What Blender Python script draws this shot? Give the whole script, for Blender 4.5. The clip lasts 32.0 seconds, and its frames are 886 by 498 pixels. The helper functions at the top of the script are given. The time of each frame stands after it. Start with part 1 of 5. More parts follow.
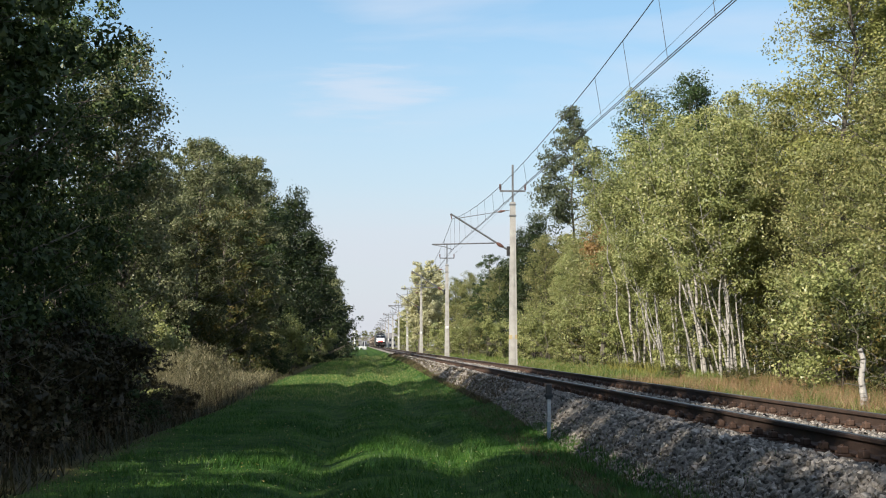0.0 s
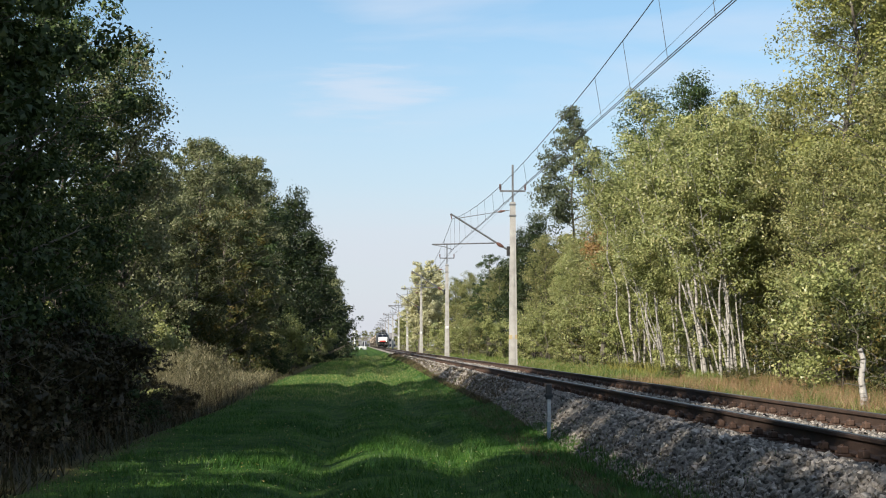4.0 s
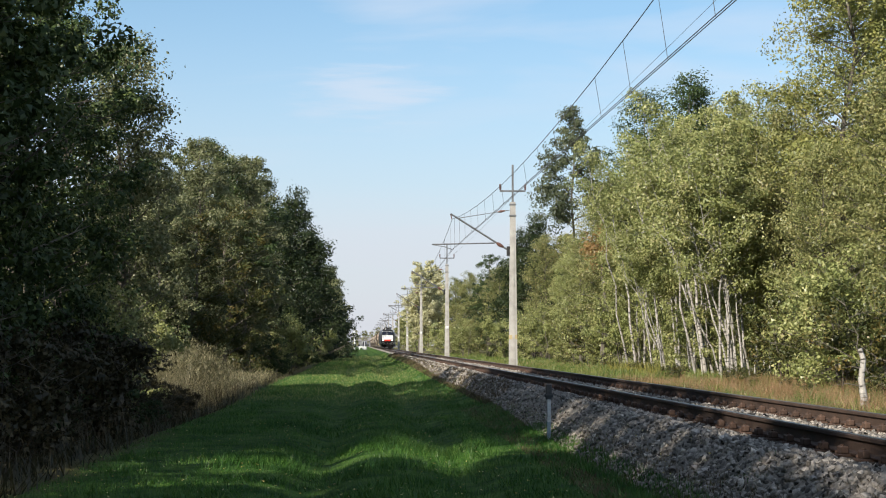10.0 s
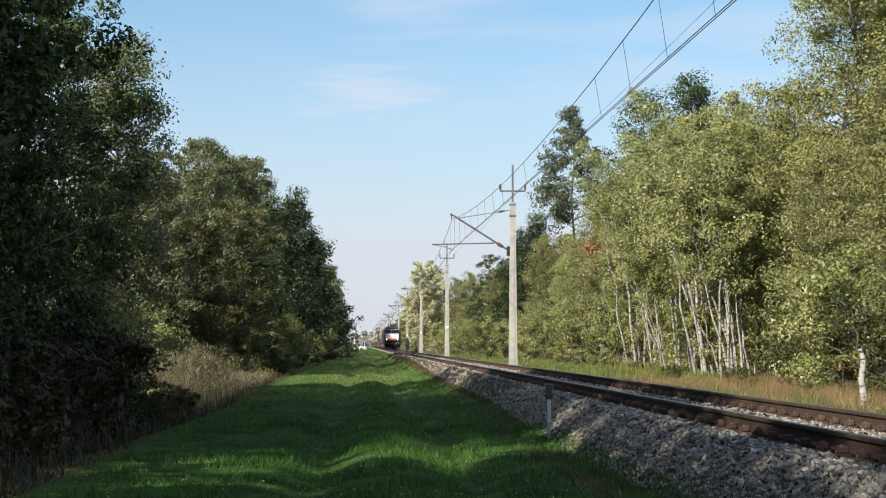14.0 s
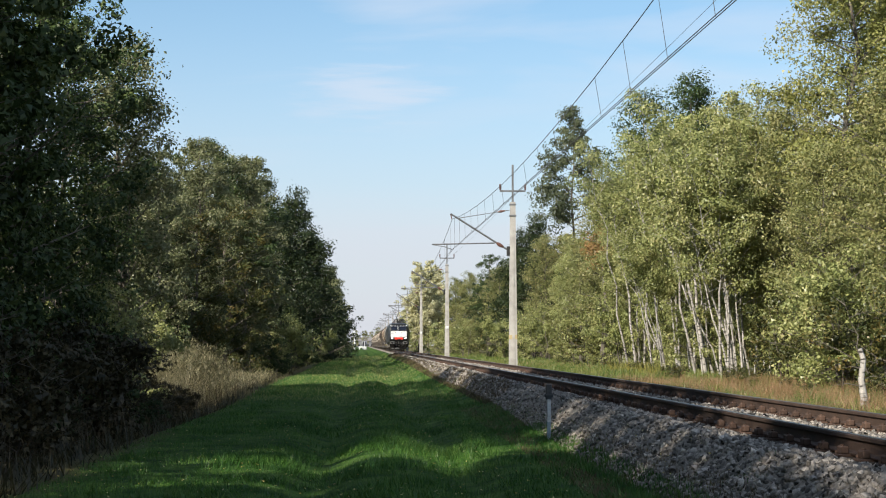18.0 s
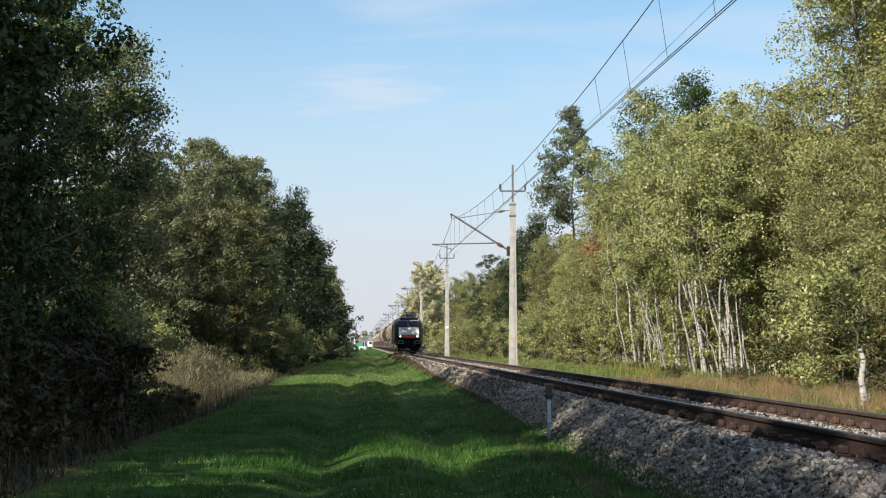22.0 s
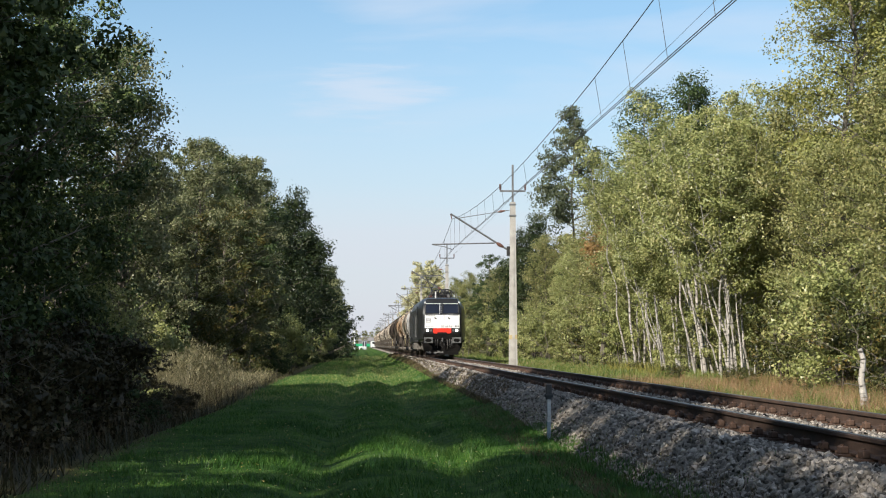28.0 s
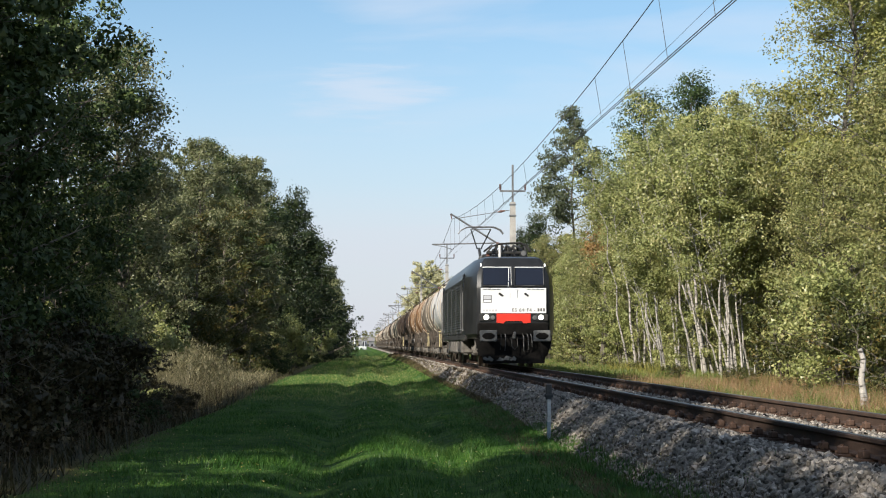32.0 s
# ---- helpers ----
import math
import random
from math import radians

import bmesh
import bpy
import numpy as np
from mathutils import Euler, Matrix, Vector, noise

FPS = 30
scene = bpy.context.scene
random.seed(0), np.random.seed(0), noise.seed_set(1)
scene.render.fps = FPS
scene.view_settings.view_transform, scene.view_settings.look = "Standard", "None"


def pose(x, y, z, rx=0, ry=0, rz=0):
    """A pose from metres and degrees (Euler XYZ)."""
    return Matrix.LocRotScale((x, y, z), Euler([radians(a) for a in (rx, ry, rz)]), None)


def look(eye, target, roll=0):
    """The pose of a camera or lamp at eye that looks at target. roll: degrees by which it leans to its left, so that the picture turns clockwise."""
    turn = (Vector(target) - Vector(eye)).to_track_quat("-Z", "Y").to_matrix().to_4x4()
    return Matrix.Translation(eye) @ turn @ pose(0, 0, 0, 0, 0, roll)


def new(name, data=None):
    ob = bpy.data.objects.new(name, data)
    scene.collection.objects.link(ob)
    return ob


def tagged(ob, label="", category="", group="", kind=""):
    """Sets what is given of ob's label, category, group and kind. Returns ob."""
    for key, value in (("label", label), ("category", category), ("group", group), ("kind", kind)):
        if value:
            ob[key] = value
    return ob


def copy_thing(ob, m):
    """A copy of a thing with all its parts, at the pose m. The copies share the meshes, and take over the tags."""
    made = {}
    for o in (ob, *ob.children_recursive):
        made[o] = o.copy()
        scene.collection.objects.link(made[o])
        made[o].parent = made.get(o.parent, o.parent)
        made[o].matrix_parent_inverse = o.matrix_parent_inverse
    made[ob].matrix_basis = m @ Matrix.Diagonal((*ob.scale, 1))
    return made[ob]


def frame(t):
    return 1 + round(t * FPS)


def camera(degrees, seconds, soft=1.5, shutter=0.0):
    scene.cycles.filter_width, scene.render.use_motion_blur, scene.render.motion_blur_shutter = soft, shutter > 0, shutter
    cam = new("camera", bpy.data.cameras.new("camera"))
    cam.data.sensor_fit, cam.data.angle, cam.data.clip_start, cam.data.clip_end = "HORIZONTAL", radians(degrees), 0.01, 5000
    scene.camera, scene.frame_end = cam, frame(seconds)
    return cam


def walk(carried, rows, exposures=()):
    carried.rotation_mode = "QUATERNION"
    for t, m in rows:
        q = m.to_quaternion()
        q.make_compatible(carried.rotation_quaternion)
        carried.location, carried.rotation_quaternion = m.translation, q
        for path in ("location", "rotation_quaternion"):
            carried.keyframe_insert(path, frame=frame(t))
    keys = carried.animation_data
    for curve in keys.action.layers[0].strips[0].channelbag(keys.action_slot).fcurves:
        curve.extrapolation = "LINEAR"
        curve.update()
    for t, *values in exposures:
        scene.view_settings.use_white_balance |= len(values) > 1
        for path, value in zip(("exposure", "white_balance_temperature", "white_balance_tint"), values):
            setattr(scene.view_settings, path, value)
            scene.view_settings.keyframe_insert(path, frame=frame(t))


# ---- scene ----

# Metres; x to the right, y along the line away from the viewer, z up.
EYE = (0.0, 0.0, 1.615)
YAW, PITCH = 2.818, 3.333
cam = camera(30.1, 32.0, soft=1.05)
AIM = (EYE[0] + math.sin(radians(YAW)) * math.cos(radians(PITCH)),
       EYE[1] + math.cos(radians(YAW)) * math.cos(radians(PITCH)),
       EYE[2] + math.sin(radians(PITCH)))
walk(cam, [(0.0, look(EYE, AIM)), (32.0, look(EYE, AIM))])

RAIL = 0.85          # top of rail
TRACK = 4.98         # middle of the track
NEAR, FAR = TRACK - 0.7525, TRACK + 0.7525
POLE_X, POLE_Y0, SPAN = 7.9, 86.0, 67.0
FRONT_END, SPEED = 54.0, 12.05   # where the engine's face is at the end, metres a second

# ---- light ----
SUN_FROM = Vector((-1.0, -1.1, 0.0)).normalized()
SUN_UP = radians(32)
sun_dir = Vector((SUN_FROM.x * math.cos(SUN_UP), SUN_FROM.y * math.cos(SUN_UP), math.sin(SUN_UP)))
sun = new("sun", bpy.data.lights.new("sun", "SUN"))
sun.data.energy, sun.data.angle, sun.data.color = 5.0, radians(0.53), (1.0, 0.93, 0.82)
sun.matrix_world = look(sun_dir * 200, (0, 0, 0))
world = bpy.data.worlds.new("world")
scene.world = world
world.use_nodes = True
wn, wl = world.node_tree.nodes, world.node_tree.links
wn.clear()
sky = wn.new("ShaderNodeTexSky")
sky.sky_type, sky.sun_disc = "NISHITA", False
sky.sun_elevation, sky.sun_rotation = SUN_UP, math.atan2(SUN_FROM.x, SUN_FROM.y)
sky.air_density, sky.dust_density, sky.ozone_density, sky.altitude = 1.0, 0.3, 1.4, 100
wc = wn.new("ShaderNodeTexCoord")
wm = wn.new("ShaderNodeMapping")
wm.inputs["Scale"].default_value = (1.7, 1.7, 15.0)
wl.new(wc.outputs["Generated"], wm.inputs["Vector"])
cirrus = wn.new("ShaderNodeTexNoise")
cirrus.inputs["Scale"].default_value, cirrus.inputs["Detail"].default_value = 1.6, 5.0
cirrus.inputs["Roughness"].default_value, cirrus.inputs["Distortion"].default_value = 0.5, 0.6
wl.new(wm.outputs["Vector"], cirrus.inputs["Vector"])
wr = wn.new("ShaderNodeValToRGB")
wr.color_ramp.elements[0].position, wr.color_ramp.elements[1].position = 0.40, 0.66
wr.color_ramp.elements[0].color, wr.color_ramp.elements[1].color = (0.12, 0.12, 0.12, 1), (0.52, 0.52, 0.52, 1)
wl.new(cirrus.outputs["Fac"], wr.inputs["Fac"])
wmix = wn.new("ShaderNodeMix")
wmix.data_type = "RGBA"
wmix.inputs["B"].default_value = (6.2, 6.35, 7.0, 1)
# one longer wisp of cirrus over the line
off = wn.new("ShaderNodeVectorMath")
off.operation = "SUBTRACT"
off.inputs[1].default_value = (0.004, 0.98, 0.151)
wl.new(wc.outputs["Generated"], off.inputs[0])
flat = wn.new("ShaderNodeMapping")
flat.vector_type = "POINT"
flat.inputs["Rotation"].default_value = (0, radians(12), 0)
flat.inputs["Scale"].default_value = (17.0, 0.0, 46.0)
wl.new(off.outputs["Vector"], flat.inputs["Vector"])
far_off = wn.new("ShaderNodeVectorMath")
far_off.operation = "LENGTH"
wl.new(flat.outputs["Vector"], far_off.inputs[0])
fray = wn.new("ShaderNodeTexNoise")
fray.inputs["Scale"].default_value, fray.inputs["Detail"].default_value, fray.inputs["Roughness"].default_value = 9.0, 6.0, 0.6
wl.new(wm.outputs["Vector"], fray.inputs["Vector"])
edge = wn.new("ShaderNodeMath")
edge.operation = "MULTIPLY_ADD"
edge.inputs[1].default_value = 2.2
wl.new(fray.outputs["Fac"], edge.inputs[0])
wl.new(far_off.outputs["Value"], edge.inputs[2])
wisp = wn.new("ShaderNodeMapRange")
wisp.interpolation_type = "SMOOTHSTEP"
for key, value in (("From Min", 1.05), ("From Max", 2.05), ("To Min", 0.40), ("To Max", 0.0)):
    wisp.inputs[key].default_value = value
wl.new(edge.outputs[0], wisp.inputs["Value"])
veil = wn.new("ShaderNodeMath")
veil.operation, veil.use_clamp = "ADD", True
wl.new(wr.outputs["Color"], veil.inputs[0])
wl.new(wisp.outputs["Result"], veil.inputs[1])
wl.new(veil.outputs[0], wmix.inputs["Factor"])
tone = wn.new("ShaderNodeMix")
tone.data_type, tone.blend_type = "RGBA", "MULTIPLY"
tone.inputs["Factor"].default_value, tone.inputs["B"].default_value = 1.0, (0.69, 0.97, 1.06, 1)
wl.new(sky.outputs["Color"], tone.inputs["A"])
wl.new(tone.outputs["Result"], wmix.inputs["A"])
wb = wn.new("ShaderNodeBackground")
wb.inputs["Strength"].default_value = 0.086
# thin haze towards the horizon
hz = wn.new("ShaderNodeSeparateXYZ")
wl.new(wc.outputs["Generated"], hz.inputs["Vector"])
hr = wn.new("ShaderNodeMapRange")
hr.interpolation_type = "SMOOTHSTEP"
for key, value in (("From Min", -0.02), ("From Max", 0.24), ("To Min", 0.95), ("To Max", 0.0)):
    hr.inputs[key].default_value = value
wl.new(hz.outputs["Z"], hr.inputs["Value"])
whaze = wn.new("ShaderNodeMix")
whaze.data_type = "RGBA"
whaze.inputs["B"].default_value = (5.1, 5.15, 5.8, 1)
wl.new(hr.outputs["Result"], whaze.inputs["Factor"])
wl.new(wmix.outputs["Result"], whaze.inputs["A"])
wl.new(whaze.outputs["Result"], wb.inputs["Color"])
wo = wn.new("ShaderNodeOutputWorld")
wl.new(wb.outputs["Background"], wo.inputs["Surface"])
scene.view_settings.exposure = 0.65


# ---- materials ----
def surface(name, a, b, scale=6.0, rough=0.7, metal=0.0, bump=0.15, fine=40.0, island=0.0, each=0.0, coat=0.0, spec=0.5):
    """Two colours mingled by a coarse and a fine noise, with relief; island and each: how far single pieces differ in value."""
    m = bpy.data.materials.new(name)
    m.use_nodes = True
    n, l = m.node_tree.nodes, m.node_tree.links
    p = n["Principled BSDF"]
    p.inputs["Roughness"].default_value, p.inputs["Metallic"].default_value = rough, metal
    p.inputs["Coat Weight"].default_value, p.inputs["Specular IOR Level"].default_value = coat, spec
    co = n.new("ShaderNodeTexCoord")
    big, small = n.new("ShaderNodeTexNoise"), n.new("ShaderNodeTexNoise")
    for t, s in ((big, scale), (small, fine)):
        t.inputs["Scale"].default_value, t.inputs["Detail"].default_value = s, 4.0
        l.new(co.outputs["Object"], t.inputs["Vector"])
    add = n.new("ShaderNodeMath")
    add.operation = "MULTIPLY_ADD"
    add.inputs[1].default_value = 0.4
    l.new(small.outputs["Fac"], add.inputs[0])
    l.new(big.outputs["Fac"], add.inputs[2])
    ramp = n.new("ShaderNodeMapRange")
    ramp.inputs["From Min"].default_value, ramp.inputs["From Max"].default_value = 0.45, 0.95
    l.new(add.outputs[0], ramp.inputs["Value"])
    mix = n.new("ShaderNodeMix")
    mix.data_type = "RGBA"
    mix.inputs["A"].default_value, mix.inputs["B"].default_value = (*a, 1), (*b, 1)
    l.new(ramp.outputs["Result"], mix.inputs["Factor"])
    last = mix.outputs["Result"]
    for amount, kind, out in ((island, "ShaderNodeNewGeometry", "Random Per Island"), (each, "ShaderNodeObjectInfo", "Random")):
        if amount:
            r = n.new(kind)
            v = n.new("ShaderNodeMapRange")
            v.inputs["To Min"].default_value, v.inputs["To Max"].default_value = 1 - amount, 1 + amount
            l.new(r.outputs[out], v.inputs["Value"])
            hsv = n.new("ShaderNodeHueSaturation")
            l.new(v.outputs["Result"], hsv.inputs["Value"])
            l.new(last, hsv.inputs["Color"])
            last = hsv.outputs["Color"]
    l.new(last, p.inputs["Base Color"])
    if bump:
        bp = n.new("ShaderNodeBump")
        bp.inputs["Strength"].default_value, bp.inputs["Distance"].default_value = bump, 0.02
        l.new(small.outputs["Fac"], bp.inputs["Height"])
        l.new(bp.outputs["Normal"], p.inputs["Normal"])
    return m


def foliage(name, colours, translucent=0.3, tint=0.12, gloss=0.03):
    """Leaves or blades: each one takes a colour of its own from the list; some light comes through."""
    m = bpy.data.materials.new(name)
    m.use_nodes = True
    n, l = m.node_tree.nodes, m.node_tree.links
    n.remove(n["Principled BSDF"])
    out = n["Material Output"]
    geo, inf, co = n.new("ShaderNodeNewGeometry"), n.new("ShaderNodeObjectInfo"), n.new("ShaderNodeTexCoord")
    clump = n.new("ShaderNodeTexNoise")
    clump.inputs["Scale"].default_value, clump.inputs["Detail"].default_value = 0.55, 3.0
    l.new(co.outputs["Object"], clump.inputs["Vector"])
    mad = n.new("ShaderNodeMath")
    mad.operation = "MULTIPLY_ADD"
    mad.inputs[1].default_value = 0.55
    l.new(geo.outputs["Random Per Island"], mad.inputs[0])
    l.new(clump.outputs["Fac"], mad.inputs[2])
    rng = n.new("ShaderNodeMapRange")
    rng.inputs["From Min"].default_value, rng.inputs["From Max"].default_value = 0.35, 1.2
    l.new(mad.outputs[0], rng.inputs["Value"])
    ramp = n.new("ShaderNodeValToRGB")
    el = ramp.color_ramp.elements
    while len(el) < len(colours):
        el.new(0.5)
    for i, c in enumerate(colours):
        el[i].position, el[i].color = i / (len(colours) - 1), (*c, 1)
    l.new(rng.outputs["Result"], ramp.inputs["Fac"])
    val = n.new("ShaderNodeMapRange")
    val.inputs["To Min"].default_value, val.inputs["To Max"].default_value = 1 - tint, 1 + tint
    l.new(inf.outputs["Random"], val.inputs["Value"])
    hsv = n.new("ShaderNodeHueSaturation")
    l.new(val.outputs["Result"], hsv.inputs["Value"])
    l.new(ramp.outputs["Color"], hsv.inputs["Color"])
    d, t, g = n.new("ShaderNodeBsdfDiffuse"), n.new("ShaderNodeBsdfTranslucent"), n.new("ShaderNodeBsdfGlossy")
    g.inputs["Roughness"].default_value = 0.42
    l.new(hsv.outputs["Color"], d.inputs["Color"])
    l.new(hsv.outputs["Color"], t.inputs["Color"])
    m1, m2 = n.new("ShaderNodeMixShader"), n.new("ShaderNodeMixShader")
    m1.inputs["Fac"].default_value, m2.inputs["Fac"].default_value = translucent, gloss
    l.new(d.outputs[0], m1.inputs[1])
    l.new(t.outputs[0], m1.inputs[2])
    l.new(m1.outputs[0], m2.inputs[1])
    l.new(g.outputs[0], m2.inputs[2])
    l.new(m2.outputs[0], out.inputs["Surface"])
    return m


def glowing(name, colour, strength):
    m = bpy.data.materials.new(name)
    m.use_nodes = True
    p = m.node_tree.nodes["Principled BSDF"]
    p.inputs["Base Color"].default_value = (*colour, 1)
    p.inputs["Emission Color"].default_value = (*colour, 1)
    p.inputs["Emission Strength"].default_value = strength
    return m


def birch_bark():
    m = surface("birch_bark", (0.22, 0.20, 0.18), (0.50, 0.47, 0.425), 5, 0.8, bump=0.3)
    n, l = m.node_tree.nodes, m.node_tree.links
    p = n["Principled BSDF"]
    src = p.inputs["Base Color"].links[0].from_socket
    co, mp, t = n.new("ShaderNodeTexCoord"), n.new("ShaderNodeMapping"), n.new("ShaderNodeTexNoise")
    mp.inputs["Scale"].default_value = (3, 3, 9)
    t.inputs["Scale"].default_value = 1.6
    l.new(co.outputs["Object"], mp.inputs["Vector"])
    l.new(mp.outputs["Vector"], t.inputs["Vector"])
    r = n.new("ShaderNodeMapRange")
    r.inputs["From Min"].default_value, r.inputs["From Max"].default_value = 0.53, 0.64
    l.new(t.outputs["Fac"], r.inputs["Value"])
    mx = n.new("ShaderNodeMix")
    mx.data_type = "RGBA"
    mx.inputs["B"].default_value = (0.05, 0.045, 0.04, 1)
    l.new(r.outputs["Result"], mx.inputs["Factor"])
    l.new(src, mx.inputs["A"])
    l.new(mx.outputs["Result"], p.inputs["Base Color"])
    return m


M = {}
M["bark"] = surface("bark", (0.06, 0.05, 0.04), (0.16, 0.14, 0.11), 3, 0.9, bump=0.5)
M["birch"] = birch_bark()
M["ballast"] = surface("ballast", (0.15, 0.13, 0.108), (0.40, 0.355, 0.30), 14, 0.95, bump=0.8, fine=26, spec=0.1)
M["stone"] = surface("ballast_stone", (0.20, 0.178, 0.152), (0.54, 0.485, 0.42), 5, 0.9, bump=0.3, island=0.7, each=0.7, spec=0.2)
M["rail"] = surface("rail_steel", (0.03, 0.019, 0.014), (0.075, 0.043, 0.029), 5, 0.8, 0.1, bump=0.2)
M["railtop"] = surface("rail_head", (0.16, 0.15, 0.15), (0.26, 0.25, 0.24), 8, 0.35, 0.9, bump=0.05)
M["sleeper"] = surface("sleeper_wood", (0.025, 0.02, 0.016), (0.075, 0.06, 0.048), 4, 0.9, bump=0.5, each=0.3)
M["plate"] = surface("rusty_plate", (0.05, 0.03, 0.021), (0.115, 0.066, 0.044), 12, 0.85, 0.2, bump=0.2, each=0.25)
M["concrete"] = surface("pole_concrete", (0.28, 0.265, 0.24), (0.44, 0.42, 0.385), 2.5, 0.9, bump=0.25)
M["steel"] = surface("galvanised_steel", (0.13, 0.13, 0.13), (0.24, 0.24, 0.24), 6, 0.55, 0.6, bump=0.05)
M["darksteel"] = surface("dark_steel", (0.02, 0.02, 0.02), (0.05, 0.048, 0.045), 8, 0.6, 0.4, bump=0.1)
M["wire"] = surface("copper_wire", (0.06, 0.055, 0.05), (0.12, 0.11, 0.10), 4, 0.5, 0.6, bump=0)
M["insulator"] = surface("brown_porcelain", (0.09, 0.04, 0.03), (0.16, 0.08, 0.06), 8, 0.3, bump=0)
M["whitepaint"] = surface("white_paint", (0.45, 0.45, 0.44), (0.72, 0.72, 0.70), 4, 0.5, bump=0.05)
M["postblack"] = surface("black_paint", (0.02, 0.02, 0.022), (0.05, 0.05, 0.052), 8, 0.6, bump=0.1)
M["postblue"] = surface("grey_post_paint", (0.22, 0.27, 0.30), (0.34, 0.40, 0.43), 8, 0.6, bump=0.1)
M["ochre"] = surface("ochre_paint", (0.36, 0.29, 0.16), (0.46, 0.37, 0.20), 6, 0.8, bump=0.1)

# the left wood's shade is put into these greens, down to near black
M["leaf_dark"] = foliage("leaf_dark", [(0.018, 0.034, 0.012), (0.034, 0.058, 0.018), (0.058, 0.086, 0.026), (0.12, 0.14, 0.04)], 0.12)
M["leaf_mid"] = foliage("leaf_mid", [(0.095, 0.108, 0.038), (0.17, 0.187, 0.064), (0.265, 0.262, 0.10), (0.42, 0.36, 0.16)], 0.26)
M["leaf_light"] = foliage("leaf_light", [(0.115, 0.135, 0.045), (0.215, 0.242, 0.082), (0.325, 0.335, 0.125), (0.48, 0.44, 0.21)], 0.26)
M["leaf_aspen"] = foliage("leaf_aspen", [(0.115, 0.13, 0.04), (0.195, 0.212, 0.062), (0.29, 0.285, 0.088), (0.41, 0.37, 0.13)], 0.26)
M["leaf_yellow"] = foliage("leaf_yellow", [(0.27, 0.27, 0.12), (0.44, 0.42, 0.22), (0.56, 0.53, 0.32), (0.66, 0.62, 0.42)], 0.3)
M["leaf_brown"] = foliage("leaf_brown", [(0.028, 0.04, 0.012), (0.052, 0.064, 0.018), (0.09, 0.086, 0.026), (0.22, 0.15, 0.042)], 0.16)
M["leaf_pine"] = foliage("leaf_pine", [(0.045, 0.058, 0.03), (0.085, 0.10, 0.05), (0.14, 0.15, 0.08)], 0.25)
M["leaf_red"] = foliage("leaf_red", [(0.16, 0.13, 0.04), (0.26, 0.16, 0.06), (0.34, 0.19, 0.09)], 0.3)
M["grass"] = foliage("grass_blades", [(0.016, 0.058, 0.010), (0.034, 0.105, 0.016), (0.068, 0.16, 0.024), (0.16, 0.25, 0.05)], 0.26)
M["drygrass"] = foliage("dry_grass_blades", [(0.10, 0.15, 0.045), (0.18, 0.20, 0.07), (0.30, 0.25, 0.11), (0.44, 0.30, 0.17)], 0.3)
M["reed"] = foliage("reed_blades", [(0.06, 0.065, 0.03), (0.13, 0.12, 0.06), (0.25, 0.22, 0.12), (0.44, 0.39, 0.25)], 0.35)
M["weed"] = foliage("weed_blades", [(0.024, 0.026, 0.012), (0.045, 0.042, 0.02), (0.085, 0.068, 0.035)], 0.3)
M["leafweed"] = foliage("weed_leaves", [(0.04, 0.09, 0.015), (0.09, 0.15, 0.03), (0.16, 0.20, 0.05), (0.30, 0.28, 0.08)], 0.3)
M["gold"] = foliage("goldenrod_stalks", [(0.10, 0.13, 0.04), (0.17, 0.18, 0.05), (0.30, 0.26, 0.06), (0.44, 0.35, 0.09)], 0.3)
M["litter"] = foliage("fallen_leaves", [(0.30, 0.20, 0.05), (0.45, 0.36, 0.10), (0.50, 0.46, 0.22), (0.20, 0.12, 0.05)], 0.2)
M["deadweed"] = foliage("dead_weed_stalks", [(0.06, 0.045, 0.025), (0.12, 0.085, 0.045), (0.22, 0.17, 0.09)], 0.2)
M["rustgrass"] = foliage("rust_grass_blades", [(0.16, 0.13, 0.055), (0.28, 0.18, 0.085), (0.38, 0.22, 0.12), (0.48, 0.36, 0.22)], 0.3)
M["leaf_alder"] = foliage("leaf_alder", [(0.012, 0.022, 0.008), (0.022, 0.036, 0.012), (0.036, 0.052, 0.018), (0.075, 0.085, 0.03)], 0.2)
M["leaf_ash"] = foliage("leaf_ash", [(0.07, 0.086, 0.035), (0.135, 0.152, 0.064), (0.225, 0.232, 0.115), (0.33, 0.325, 0.19)], 0.28)
# brown scrub leaves, with the shade under the wood darkened into the colour
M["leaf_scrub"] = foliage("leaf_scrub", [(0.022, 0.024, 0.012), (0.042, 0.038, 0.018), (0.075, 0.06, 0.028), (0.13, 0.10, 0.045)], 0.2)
M["straw"] = foliage("straw_blades", [(0.12, 0.18, 0.04), (0.24, 0.28, 0.08), (0.36, 0.34, 0.13), (0.46, 0.40, 0.20)], 0.3)

ROCK = random.Random(4)


